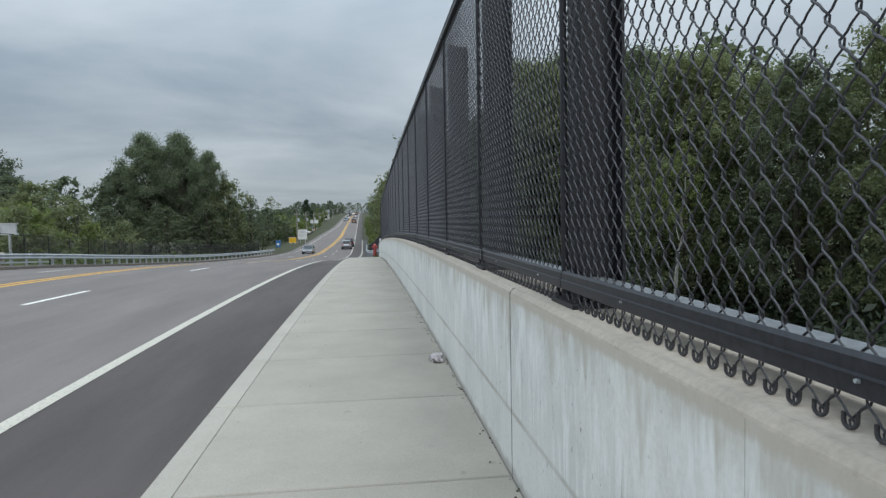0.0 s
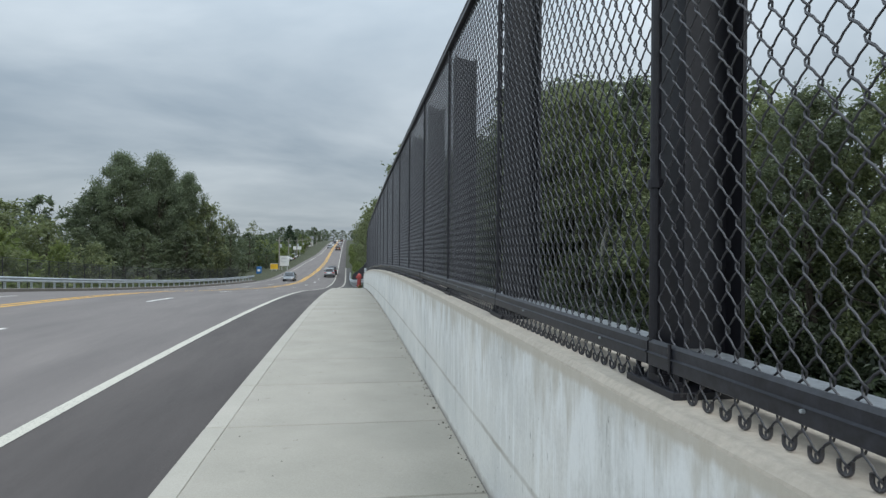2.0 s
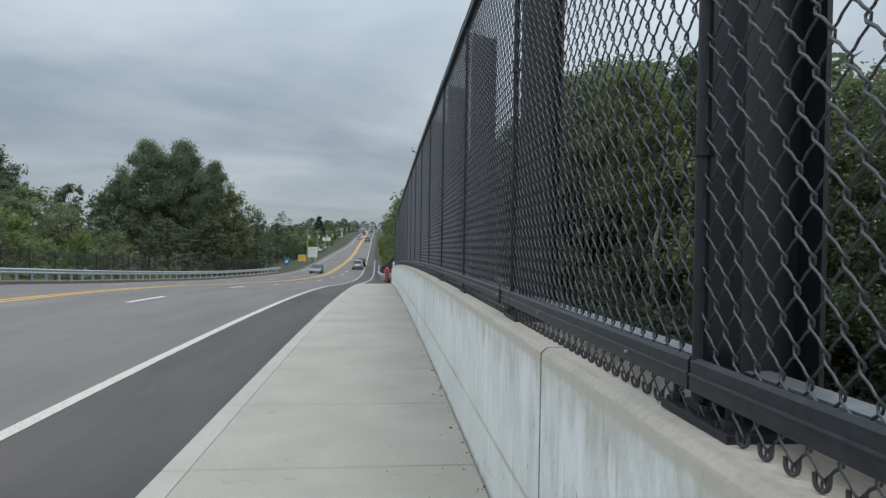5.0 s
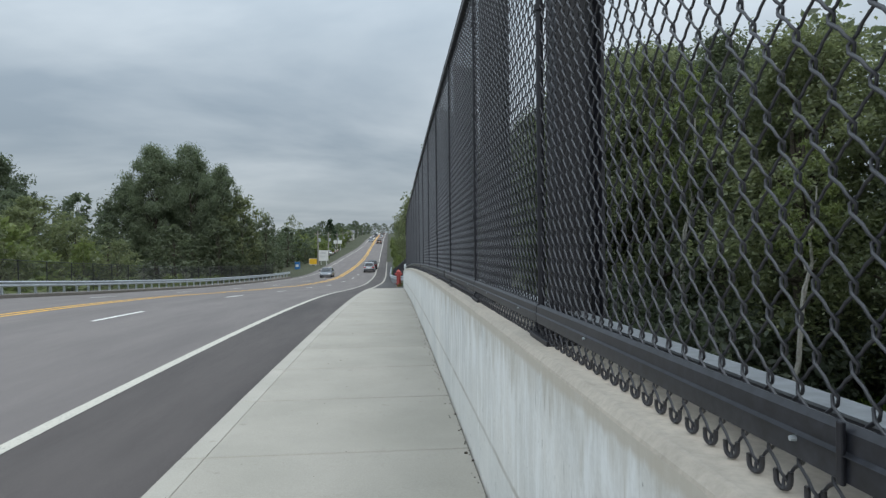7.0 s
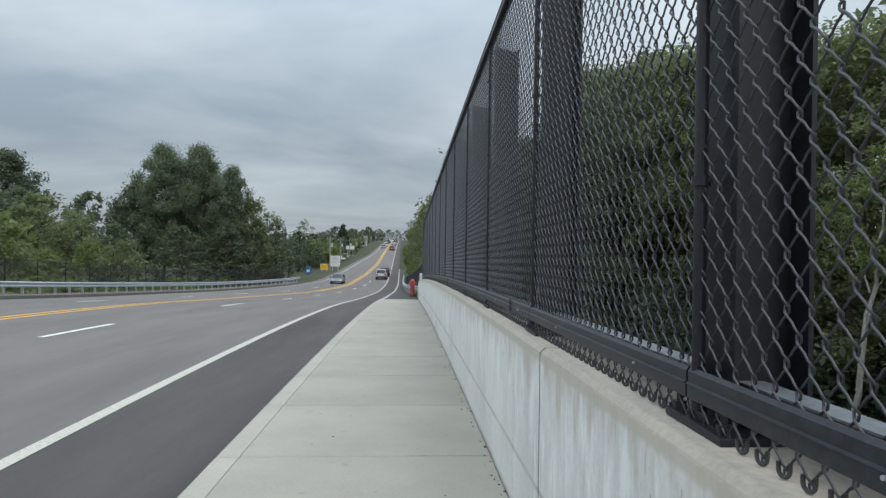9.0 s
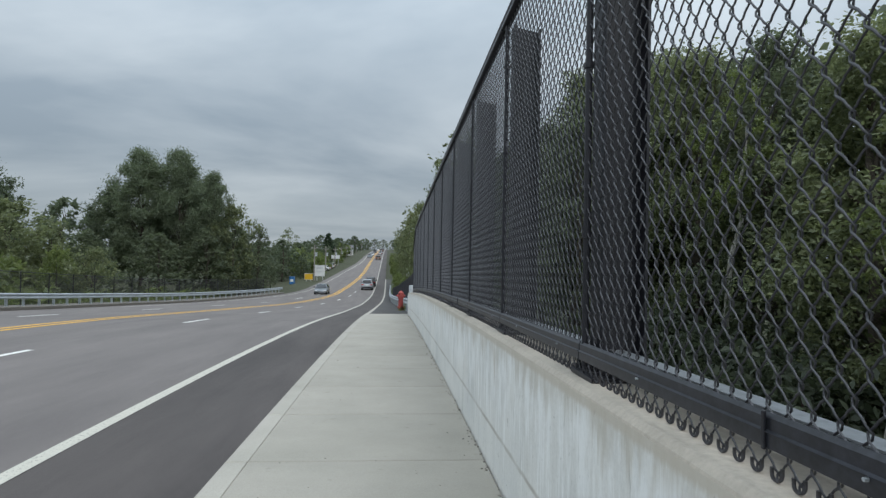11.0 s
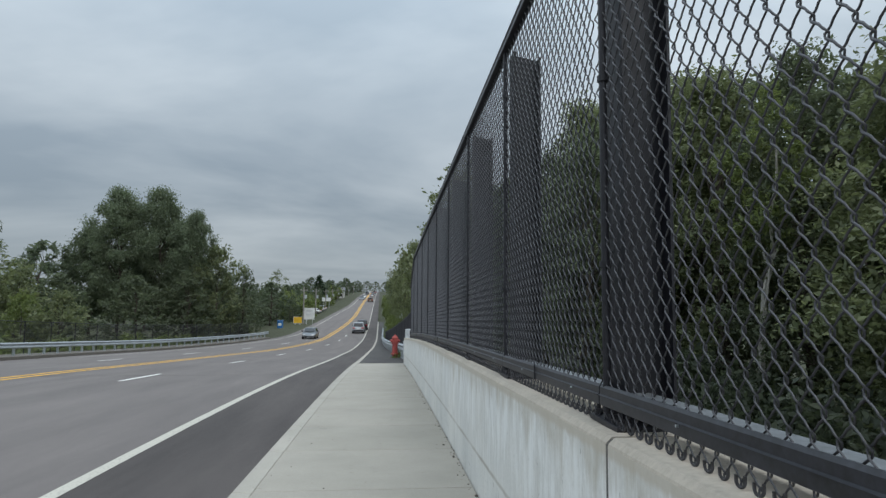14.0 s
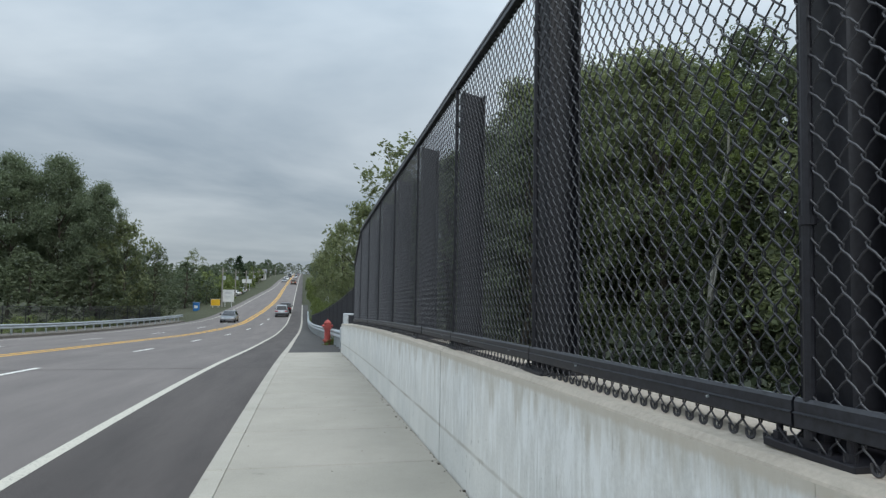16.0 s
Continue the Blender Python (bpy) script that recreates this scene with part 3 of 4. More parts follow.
back_rail = bm_mesh("back_rail", boxed(0.185, 0.25, 0.006, PS - 0.006, 1.050, 1.124, bevel=0.004), M_BLACK)
rail_cap = bm_mesh("rail_cap", boxed(0.183, 0.252, 0.02, PS - 0.02, 1.1245, 1.130), M_CAPRAIL)

fence = thing("chain_link_fence", Matrix.Identity(4), "tall black vinyl chain-link fence standing on the concrete parapet", "fence")


def under(name, mesh, parent, m, label=""):
    ob = new(name, mesh)
    ob.parent = parent
    ob.matrix_basis = m
    if label:
        tagged(ob, label)
    return ob


splice = bm_mesh("splice", boxed(FENCE_X - 0.0295, FENCE_X - 0.0225, -0.006, 0.006, 1.080, 1.163, bevel=0.002), M_BLACK)
# how far each panel's weave is shifted along its rails
SLIP = {-1: -0.018, 0: -0.032, 1: 0.030, 5: 0.033, 8: -0.012, 10: 0.031}
for n in range(-3, 20):
    y = P0 + n * PS
    at_post = pose(0, y, ZW(y))
    last = n == 19
    under("line_post", tube_low if last else tube_post, fence, at_post)
    for zb in (1.62, 2.35, 3.0) if not last else (1.62,):
        under("band", band, fence, pose(0, y, ZW(y) + zb))
    hp = under("h_post", h_post_low if last else h_post_tall if y > 14 else h_post, fence, at_post, "wide black steel H-section post")
    plate = under("base_plate", base_plate, hp, pose(0, 0, 0))
    for nx, ny in ((0.095, -0.115), (0.345, -0.115), (0.095, 0.115), (0.345, 0.115)):
        under("anchor_nut", nut, hp, pose(nx, ny, WALL_H + 0.022))
    under("bracket", bracket, fence, at_post)
    if last:
        continue
    ym = y + PS / 2
    lean = pose(0, y, ZW(y), math.degrees(math.atan((ZW(y + PS) - ZW(y)) / PS)))
    net = near_net if -2 < n < 11 else far_net
    under("link_net", end_net if n == 18 else net, fence, lean @ pose(FENCE_X, SLIP.get(n, 0), 0), "woven black chain-link mesh")
    under("knuckle", knuckles, fence, lean @ pose(FENCE_X, SLIP.get(n, 0), LOW_Z - 0.018))["kind"] = "stuff"
    under("low_rail", low_rail, fence, lean)
    br = under("back_rail", back_rail, fence, lean)
    under("rail_cap", rail_cap, br, pose(0, 0, 0), "pale grey rail top")
    if n == 18:
        under("top_rail", top_rail, fence, lean @ pose(0, 0, TOP_Z, -19.3) @ pose(0, 0, -TOP_Z))
    else:
        under("top_rail", top_rail, fence, lean @ pose(0, 0, ease(y, 8, 20, 0, 0.045)))
    for by in (0.35, 1.35):
        under("bolt", bolt, fence, lean @ pose(0, by, 1.112))

for k in range(7):
    y = 4.48 + 6.4 * k
    under("splice", splice, fence, pose(0, y, ZW(y), grade(y)), "dark splice in the lower rail")

# ---- left side: kerb strip, guard rail, low fence ----
left_walk = tagged(new("kerb_left"), "rough concrete kerb strip beneath the guard rail", "kerb", kind="structure")
part("kerb", sweep("kerb", [(0, -0.4), (0, 0.02), (-0.03, 0.04), (-2.0, 0.06), (-2.0, -0.4)], -30, 105, 2.0, M_DIRT, x_left), None, left_walk)


def wbeam(name, y0, y1, x_at, z0, side, material):
    """A W-shaped guard-rail beam."""
    prof = [(0.0, 0.0), (0.055, 0.02), (0.08, 0.06), (0.055, 0.11), (0.01, 0.145), (0.01, 0.165), (0.055, 0.20), (0.08, 0.25), (0.055, 0.29), (0.0, 0.31)]
    outer = [(side * a, z0 + b) for a, b in prof]
    inner = [(side * (a - 0.006), z0 + b) for a, b in reversed(prof)]
    return sweep(name, outer + inner, y0, y1, 2.0, material, x_at, smooth=False)


left_rail = thing("guard_rail", Matrix.Identity(4), "long galvanised W-beam guard rail on steel posts", "guard rail")


def x_rail(y):
    return x_left(y) - 0.55


part("beam", wbeam("beam", 36.6, 106, x_rail, 0.44, 1, M_GALV), None, left_rail)
part("beam", sweep("beam", [(-0.01, 0.20), (0.03, 0.20), (0.03, 0.30), (-0.01, 0.30)], 36.6, 42, 2.0, M_GALV, x_rail), None, left_rail, "lower rub rail")
rail_post = bm_mesh("post", box(box(boxed(-0.2, -0.19, -0.05, 0.05, -0.1, 0.74), -0.10, -0.09, -0.05, 0.05, -0.1, 0.74), -0.19, -0.10, -0.005, 0.005, -0.1, 0.74), M_GALV)
block = bm_mesh("spacer_block", boxed(-0.09, 0.0, -0.05, 0.05, 0.42, 0.74), M_WOOD)
y = 38.2
while y < 106:
    p = under("post", rail_post, left_rail, pose(x_rail(y), y, Z(y)))
    under("spacer_block", block, p, pose(0, 0, 0))
    y += 1.55

left_wall = tagged(new("wall_left_parapet"), "pale concrete parapet on the far side of the bridge", "wall", kind="structure")
part("body", sweep("body", [(-0.62, 0.0), (-0.62, 0.78), (-0.65, 0.82), (-0.97, 0.82), (-1.0, 0.78), (-1.0, 0.0)], -30, 37.4, 1.0, M_CAP, x_left), None, left_wall)

low_fence = thing("low_fence", Matrix.Identity(4), "black chain-link fence behind the guard rail", "fence")
lf_net = link_mesh("link_net", 3.0, 0.05, 1.95, 1.95, 0.2, 0.010, 3, 0, M_VINYL)
lf_post = bm_mesh("post", rodded((0, 0, -0.4), (0, 0, 2.0), 0.03, sides=8), M_BLACK)
lf_rail = bm_mesh("rail", rodded((0, 0, 1.96), (0, 3.0, 1.96), 0.022, sides=6), M_BLACK)


def fence_run(parent, y0, y1, x_at, net, post, rail, seg=3.0):
    y = y0
    while y < y1:
        x0, xn = x_at(y), x_at(y + seg)
        m = pose(x0, y, Z(y), math.degrees(math.atan((Z(y + seg) - Z(y)) / seg)), 0, -math.degrees(math.atan((xn - x0) / seg)))
        under("link_net", net, parent, m)
        under("rail", rail, parent, m)
        under("post", post, parent, pose(x0, y, Z(y)))
        y += seg
    under("post", post, parent, pose(x_at(y), y, Z(y)))


fence_run(low_fence, 36, 102, lambda y: x_left(y) - 1.9, lf_net, lf_post, lf_rail)

# ---- past the bridge: asphalt walk, kerb, hydrant, guard rail, fence ----
walkway = tagged(new("walkway"), "narrow black asphalt walk with a pale kerb", "pavement", kind="structure")


def x_walk(y):
    return 0.15 - ease(y, 46, 95, 0, 1.35)


part("surface", strip("surface", lambda y: x_kerb(y) + 0.17, lambda y: x_walk(y) + 0.2, END, 150, 2.0, -0.012, M_PATH), None, walkway)
part("kerb", sweep("kerb", [(-0.02, -0.3), (-0.01, -0.02), (0.01, 0.0), (0.18, 0.0), (0.18, -0.3)], END, 150, 2.0, M_KERB, x_kerb), None, walkway, "pale concrete kerb")
part("verge", sweep("verge", [(0.15, -0.6), (0.15, -0.02), (0.7, 0.02), (2.6, -0.15), (3.4, -1.2)], END + 0.1, 150, 2.0, M_GRASS, x_walk), None, walkway, "strip of rough green grass")

right_rail = thing("guard_rail", Matrix.Identity(4), "galvanised W-beam guard rail bolted to the parapet end", "guard rail")


def x_rrail(y):
    return 0.12 - ease(y, 46, 95, 0, 1.15)


part("beam", wbeam("beam", END + 0.02, 120, x_rrail, 0.40, -1, M_GALV), None, right_rail)
part("end_shoe", boxed(0.0, 0.09, END + 0.004, END + 0.9, Z(END) + 0.30, Z(END) + 0.80, bevel=0.02), M_GALV, right_rail, "pale steel terminal shoe")
part("end_post", boxed(0.04, 0.22, END - 0.28, END - 0.06, ZW(END) + WALL_H - 0.01, ZW(END) + WALL_H + 0.30, bevel=0.02), M_GALV, right_rail, "short pale end post")
part("end_arm", boxed(0.04, 0.40, END - 0.28, END - 0.10, ZW(END) + WALL_H + 0.302, ZW(END) + WALL_H + 0.36, bevel=0.015), M_GALV, right_rail)
rr_post = bm_mesh("post", boxed(0.0, 0.12, -0.05, 0.05, -0.3, 0.72), M_GALV)
y = END + 1.6
while y < 118:
    under("post", rr_post, right_rail, pose(x_rrail(y), y, Z(y)))
    y += 1.9

side_fence = thing("embankment_fence", Matrix.Identity(4), "black chain-link fence along the embankment behind the guard rail", "fence")


def x_side(y):
    return x_walk(y) + 0.5


def side_top(y):
    """The fence steps down from the tall parapet fence to a low one."""
    return 2.5 - 1.3 * (y - 46) / 45


y = 46.0
while y < 91:
    h0, h1 = side_top(y), side_top(y + 3)
    m = pose(x_side(y), y, Z(y), math.degrees(math.atan((Z(y + 3) - Z(y)) / 3)), 0, -math.degrees(math.atan((x_side(y + 3) - x_side(y)) / 3)))
    under("link_net", link_mesh("link_net", 3.0, 0.03, h0, h1, 0.16, 0.014, 3, 0, M_VINYL), side_fence, m)
    under("rail", bm_mesh("rail", rodded((0, 0, h0), (0, 3.0, h1), 0.022, sides=6), M_BLACK), side_fence, m)
    under("post", bm_mesh("post", rodded((0, 0, -0.4), (0, 0, h0 + 0.05), 0.03, sides=8), M_BLACK), side_fence, pose(x_side(y), y, Z(y)))
    y += 3.0


def hydrant():
    h = thing("fire_hydrant", pose(-0.22, 53.2, Z(53.2) + 0.17) @ Matrix.Diagonal((1.15, 1.15, 1.08, 1)), "faded red cast-iron fire hydrant beside the asphalt walk", "hydrant")
    bm = bmesh.new()
    for a, b, r0, r1 in ((-0.3, 0, 0.12, 0.12), (0, 0.05, 0.19, 0.19), (0.05, 0.5, 0.125, 0.12), (0.5, 0.56, 0.16, 0.16), (0.56, 0.74, 0.135, 0.13)):
        rod(bm, (0, 0, a), (0, 0, b), r0, r1, sides=16)
    part("barrel", bm, M_RED, h)
    bm = bmesh.new()
    for a, b, r0, r1 in ((0.74, 0.79, 0.155, 0.155), (0.79, 0.87, 0.14, 0.09), (0.87, 0.90, 0.09, 0.03), (0.90, 0.95, 0.025, 0.025)):
        rod(bm, (0, 0, a), (0, 0, b), r0, r1, sides=16)
    part("bonnet", bm, M_RED, h)
    for d in ((-1, 0), (1, 0), (0, -1)):
        r = 0.07 if d[1] == 0 else 0.09
        c = part("outlet_cap", rod(rodded((d[0] * 0.1, d[1] * 0.1, 0.64), (d[0] * 0.21, d[1] * 0.21, 0.64), r, sides=12),
                                   (d[0] * 0.2, d[1] * 0.2, 0.64), (d[0] * 0.24, d[1] * 0.24, 0.64), 0.022, sides=5), M_RED, h)


hydrant()

# ---- trees ----


def foliage(name, clumps, per, leaf, material, rng, flat=0.75):
    """Small folded leaves scattered through clumps of (centre, radius)."""
    pts, sizes = [], []
    for c, r in clumps:
        n = max(8, int(per * (r ** 2)))
        d = rng.normal(size=(n, 3))
        d /= np.linalg.norm(d, axis=1)[:, None]
        rad = r * np.minimum(np.abs(rng.normal(0.64, 0.32, n)), 1.12)
        lump = 1 + 0.25 * np.sin(d[:, 0] * 5 + c[0]) * np.cos(d[:, 1] * 4 + c[1])
        p = d * (rad * lump)[:, None] * np.array((1, 1, flat)) + np.array(c)
        pts.append(p)
        sizes.append(leaf * rng.uniform(0.6, 1.4, n))
    p, s = np.concatenate(pts), np.concatenate(sizes)
    n = len(p)
    # leaves turn their faces mostly to the sky
    c = rng.normal(size=(n, 3)) + np.array((0, 0, 1.1))
    c /= np.linalg.norm(c, axis=1)[:, None]
    a = np.cross(c, rng.normal(size=(n, 3)))
    a /= np.linalg.norm(a, axis=1)[:, None]
    b = np.cross(c, a)
    s = s[:, None]
    quad = np.stack([p - a * s, p + b * s * 0.45 + c * s * 0.18, p + a * s, p - b * s * 0.45 + c * s * 0.18], axis=1).reshape(-1, 3)
    me = bpy.data.meshes.new(name)
    me.vertices.add(4 * n)
    me.vertices.foreach_set("co", quad.astype(np.float32).ravel())
    me.loops.add(4 * n)
    me.loops.foreach_set("vertex_index", np.arange(4 * n, dtype=np.int32))
    me.polygons.add(n)
    me.polygons.foreach_set("loop_start", np.arange(0, 4 * n, 4, dtype=np.int32))
    me.update(calc_edges=True)
    me.validate()
    me.materials.append(material)
    return me


def branch(bm, a, b, r0, r1, rng, bend=0.12, steps=3):
    a, b = Vector(a), Vector(b)
    length = (b - a).length
    prev, pr = a, r0
    for i in range(1, steps + 1):
        u = i / steps
        q = a.lerp(b, u) + Vector(rng.normal(size=3)) * length * bend * 0.3 * (1 if i < steps else 0)
        r = r0 + (r1 - r0) * u
        rod(bm, prev, q, pr, r, sides=5)
        prev, pr = q, r


def make_tree(seed, height, spread, bare, per, leaf, leaves, bark, label, category="tree", limbs=6, lean=0.0, lumps=100, trunk_r=None, narrow=False):
    """A tapered trunk, limbs, and a crown of many leaf clumps. Stands at the origin."""
    rng = np.random.default_rng(seed)
    t = thing("tree", pose(0, 0, -200), label, category)
    bm = bmesh.new()
    r = trunk_r or height * 0.016
    top = Vector((lean * height, 0.02 * height, height * 0.86))
    branch(bm, (0, 0, -0.6), top * 0.55, r, r * 0.65, rng, 0.05, 4)
    branch(bm, top * 0.55, top, r * 0.65, r * 0.2, rng, 0.08, 4)
    clumps = []
    for i in range(lumps):
        u = bare + (1 - bare) * (i + rng.uniform(0, 1)) / lumps
        env = math.sin(math.pi * min(1, (u - bare) / (1 - bare) * 0.86 + 0.14)) ** 0.6
        if narrow:
            env = (1 - (u - bare) / (1 - bare)) ** 0.8 + 0.05
        ang = i * 2.399 + rng.uniform(-0.5, 0.5)
        rad = spread * env * (1 + 0.22 * math.sin(3 * ang + seed) + 0.12 * math.sin(7 * u * 3 + seed)) * rng.uniform(0.25, 1.0) ** 0.6
        c = Vector((lean * height * u + rad * math.cos(ang), rad * math.sin(ang), height * u * rng.uniform(0.95, 1.03)))
        size = spread * rng.choice((0.12, 0.17, 0.22, 0.30)) * rng.uniform(0.85, 1.15)
        clumps.append((c[:], size))
        if i % limbs == 0:
            start = top * min(0.95, max(0.2, u * 0.8))
            branch(bm, start, c, r * 0.32, r * 0.07, rng)
    part("trunk", bm, bark, t)
    part("crown", foliage("crown", clumps, per, leaf, leaves, rng), None, t, "")
    return t


def bush(seed, w, h, per, leaf, leaves, label):
    rng = np.random.default_rng(seed)
    t = thing("bush", pose(0, 0, -200), label, "bush")
    clumps = [((rng.uniform(-w, w), rng.uniform(-w, w), h * rng.uniform(0.15, 0.85)), h * rng.uniform(0.28, 0.5)) for _ in range(12)]
    bm = bmesh.new()
    for c, _ in clumps[:6]:
        rod(bm, (0, 0, -0.3), c, 0.05, 0.015, sides=5)
    part("stem", bm, M_BARK, t)
    part("foliage", foliage("foliage", clumps, per, leaf, leaves, rng), None, t)
    return t


T_MAIN = make_tree(1, 21, 6.6, 0.26, 170, 0.18, M_LEAF_D, M_BARK, "tall broad-leaved tree with a full dark green crown", lumps=150)
T_OAK = make_tree(1, 21, 6.6, 0.26, 62, 0.28, M_LEAF_F, M_BARK, "tall broad-leaved tree with a full dark green crown", lumps=138)
T_OAK2 = make_tree(2, 20, 6.0, 0.24, 46, 0.28, M_LEAF_F, M_BARK, "tall leafy tree with a domed green crown", lumps=126)
T_MID = make_tree(3, 13, 4.2, 0.15, 52, 0.25, M_LEAF_A, M_BARK, "medium green leafy tree", lumps=102)
T_DARK = make_tree(4, 12, 3.4, 0.08, 58, 0.24, M_LEAF_C, M_BARK, "dark green tree at the wood's edge", lumps=102)
T_WOOD = make_tree(14, 12, 3.6, 0.08, 15, 0.46, M_LEAF_F, M_BARK, "dark green tree beside the far road", lumps=80)
T_WOOD2 = make_tree(15, 13, 4.2, 0.12, 13, 0.46, M_LEAF_F, M_BARK, "broad green tree beside the far road", lumps=80)
T_PINE = make_tree(5, 15, 3.4, 0.22, 40, 0.3, M_LEAF_N, M_BARK, "dark pine with a narrow crown", lumps=120, narrow=True)
T_BACK = make_tree(16, 15, 3.8, 0.14, 25, 0.32, M_LEAF_C, M_BARK, "dark leafy tree in the woods", lumps=110)
T_NEAR = make_tree(6, 14, 3.6, 0.12, 270, 0.106, M_LEAF_A, M_BARK, "leafy green tree below the bridge", lumps=132)
T_NEAR2 = make_tree(7, 13, 3.3, 0.10, 300, 0.104, M_LEAF_A, M_BARK, "light green tree below the bridge", lumps=120)
T_NEAR3 = make_tree(8, 15, 3.4, 0.16, 290, 0.106, M_LEAF_C, M_BARK, "dark leafy tree below the bridge", lumps=120)
T_BIRCH = make_tree(9, 14.5, 1.9, 0.60, 300, 0.11, M_LEAF_B, M_PALE, "slender leaning tree with a pale bare trunk", limbs=30, lean=0.15, lumps=60, trunk_r=0.2)
T_THIN = make_tree(10, 15, 2.7, 0.60, 90, 0.15, M_LEAF_A, M_BARK, "thin tree with sparse open leaves", lumps=60, trunk_r=0.11)
# both shrubs use the leaf colour with canopy shade painted in
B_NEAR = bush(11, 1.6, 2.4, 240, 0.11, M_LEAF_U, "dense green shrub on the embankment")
B_DARK = bush(12, 1.8, 2.8, 220, 0.11, M_LEAF_U, "green undergrowth on the embankment, canopy shade in its leaf colour")
T_YOUNG = make_tree(21, 6, 2.6, 0.10, 100, 0.20, M_LEAF_B, M_BARK, "young yellow-green tree behind the low fence", lumps=60)
B_FAR = bush(13, 2.4, 3.4, 75, 0.36, M_LEAF_B, "light green roadside shrub")
rng = np.random.default_rng(77)


def plant(kind, x, y, top, base=None, wide=1.0, group="", turn=None):
    """A copy of a tree so that its top reaches the height top."""
    x += bend(y)
    zb = terrain_z(x, y) - 0.1 if base is None else base
    h = HEIGHT[kind.name]
    s = (top - zb) / h
    m = Matrix.Translation((x, y, zb)) @ Matrix.Rotation(rng.uniform(0, 6.28) if turn is None else turn, 4, "Z")
    ob = copy_thing(kind, m)
    ob.scale = (s * wide, s * wide, s)
    if group:
        tagged(ob, group=group)
    return ob


HEIGHT = {T_WOOD.name: 12.5, T_WOOD2.name: 13.6, T_YOUNG.name: 6.3, T_MAIN.name: 21.5, T_BACK.name: 15.6, T_OAK.name: 21.5, T_OAK2.name: 20.5, T_MID.name: 13.6, T_DARK.name: 12.5, T_PINE.name: 15.8, T_NEAR.name: 14.6, T_NEAR2.name: 13.6,
          T_NEAR3.name: 15.6, T_BIRCH.name: 15, T_THIN.name: 15.4, B_NEAR.name: 2.9, B_DARK.name: 3.3, B_FAR.name: 4.1}

# the big trees across the road
plant(T_MAIN, -37.2, 110, 15.6, wide=0.76)
plant(T_MAIN, -31.4, 109, 15.6, wide=0.62)
plant(T_MAIN, -27.6, 112, 12.9, wide=0.62)
plant(T_OAK2, -32.5, 116, 12.0, wide=1.0)
plant(T_OAK, -41.5, 112, 10.8, wide=0.9)
plant(T_MID, -24.2, 111, 8.6, wide=0.8)
plant(T_DARK, -21.3, 114, 5.2)
plant(T_DARK, -26.5, 106, 4.2, wide=1.3)
plant(T_DARK, -31.5, 102, 3.5, wide=1.5)
plant(T_OAK, -88, 155, 21.5, wide=0.95)
plant(T_OAK2, -104, 158, 18.5, wide=0.9)
for x, y, top, wide in ((-36.4, 70, 3.9, 1.0), (-36.4, 86, 1.9, 0.6), (-34.5, 60, 1.6, 0.6)):
    plant(T_YOUNG, x, y, top, wide=wide, group="young trees behind the low fence")
for i in range(11):
    plant((T_WOOD2, T_WOOD, T_WOOD2)[i % 3], -112 + i * 6.6, 150 + rng.uniform(-8, 8), rng.uniform(9.8, 12.5), wide=1.0, group="trees across the road")
for x, y, top, kind, wide in ((-52, 104, 8.2, T_MID, 1.3), (-60, 108, 8.6, T_DARK, 1.5), (-47, 92, 6.0, T_MID, 1.2), (-42, 95, 4.6, T_MID, 1.2), (-57, 92, 7.2, T_DARK, 1.4),
                              (-66, 95, 8.4, T_MID, 1.4), (-72, 104, 9.6, T_OAK2, 1.0), (-38, 96, 3.6, T_DARK, 1.3), (-80, 110, 10, T_MID, 1.5), (-64, 120, 10.2, T_OAK, 0.9),
                              (-35, 66, 3.4, T_MID, 0.9), (-40, 78, 2.6, T_MID, 1.1), (-32, 84, 1.8, T_MID, 1.0), (-51, 80, 5.0, T_MID, 1.1), (-58, 70, 6.5, T_DARK, 1.2),
                              (-29, 118, 7.0, T_DARK, 1.4), (-25, 122, 5.0, T_DARK, 1.3), (-88, 96, 10, T_OAK, 0.9), (-48, 62, 4.2, T_MID, 1.0), (-60, 56, 6.5, T_OAK2, 0.8)):
    plant(kind, x, y, top, wide=wide, group="trees across the road")
for i in range(26):
    y = 34 + i * 3.1
    plant(B_FAR, x_left(y) - rng.uniform(7, 12), y, Z(y) + rng.uniform(-0.6, 1.0), wide=1.3, group="shrubs behind the low fence")
# woods farther along, both sides of the road
for i in range(30):
    y = 132 + i * 6.5
    x = -24.5 - rng.uniform(0, 8)
    plant((T_WOOD, T_WOOD2)[i % 2], x, y, Z(y) + rng.uniform(7.2, 9.0) - ease(y, 140, 190, 0, 2.0), wide=rng.uniform(1.0, 1.4), group="trees along the far road")
for i in range(22):
    y = 158 + i * 6.5
    plant((T_WOOD, T_WOOD2, B_FAR)[i % 3], -20.5 - rng.uniform(0, 3), y, Z(y) + rng.uniform(3.0, 5.5), wide=1.0, group="shrubs along the far road")
plant(T_THIN, -25.6, 172, 7.5, wide=1.2)
plant(T_PINE, -21.7, 232, 8.8, wide=1.2)
for i in range(20):
    y = 230 + i * 20
    plant((T_PINE, T_WOOD, T_WOOD2, T_WOOD)[i % 4], -19.5 - rng.uniform(0, 8), y, Z(y) + rng.uniform(5.5, 9), wide=1.1, group="trees along the far road")
    plant((T_WOOD, T_WOOD2)[i % 2], 4.5 + rng.uniform(0, 7), y - 40, Z(y - 40) + rng.uniform(6, 9), wide=1.1, group="trees along the far road")
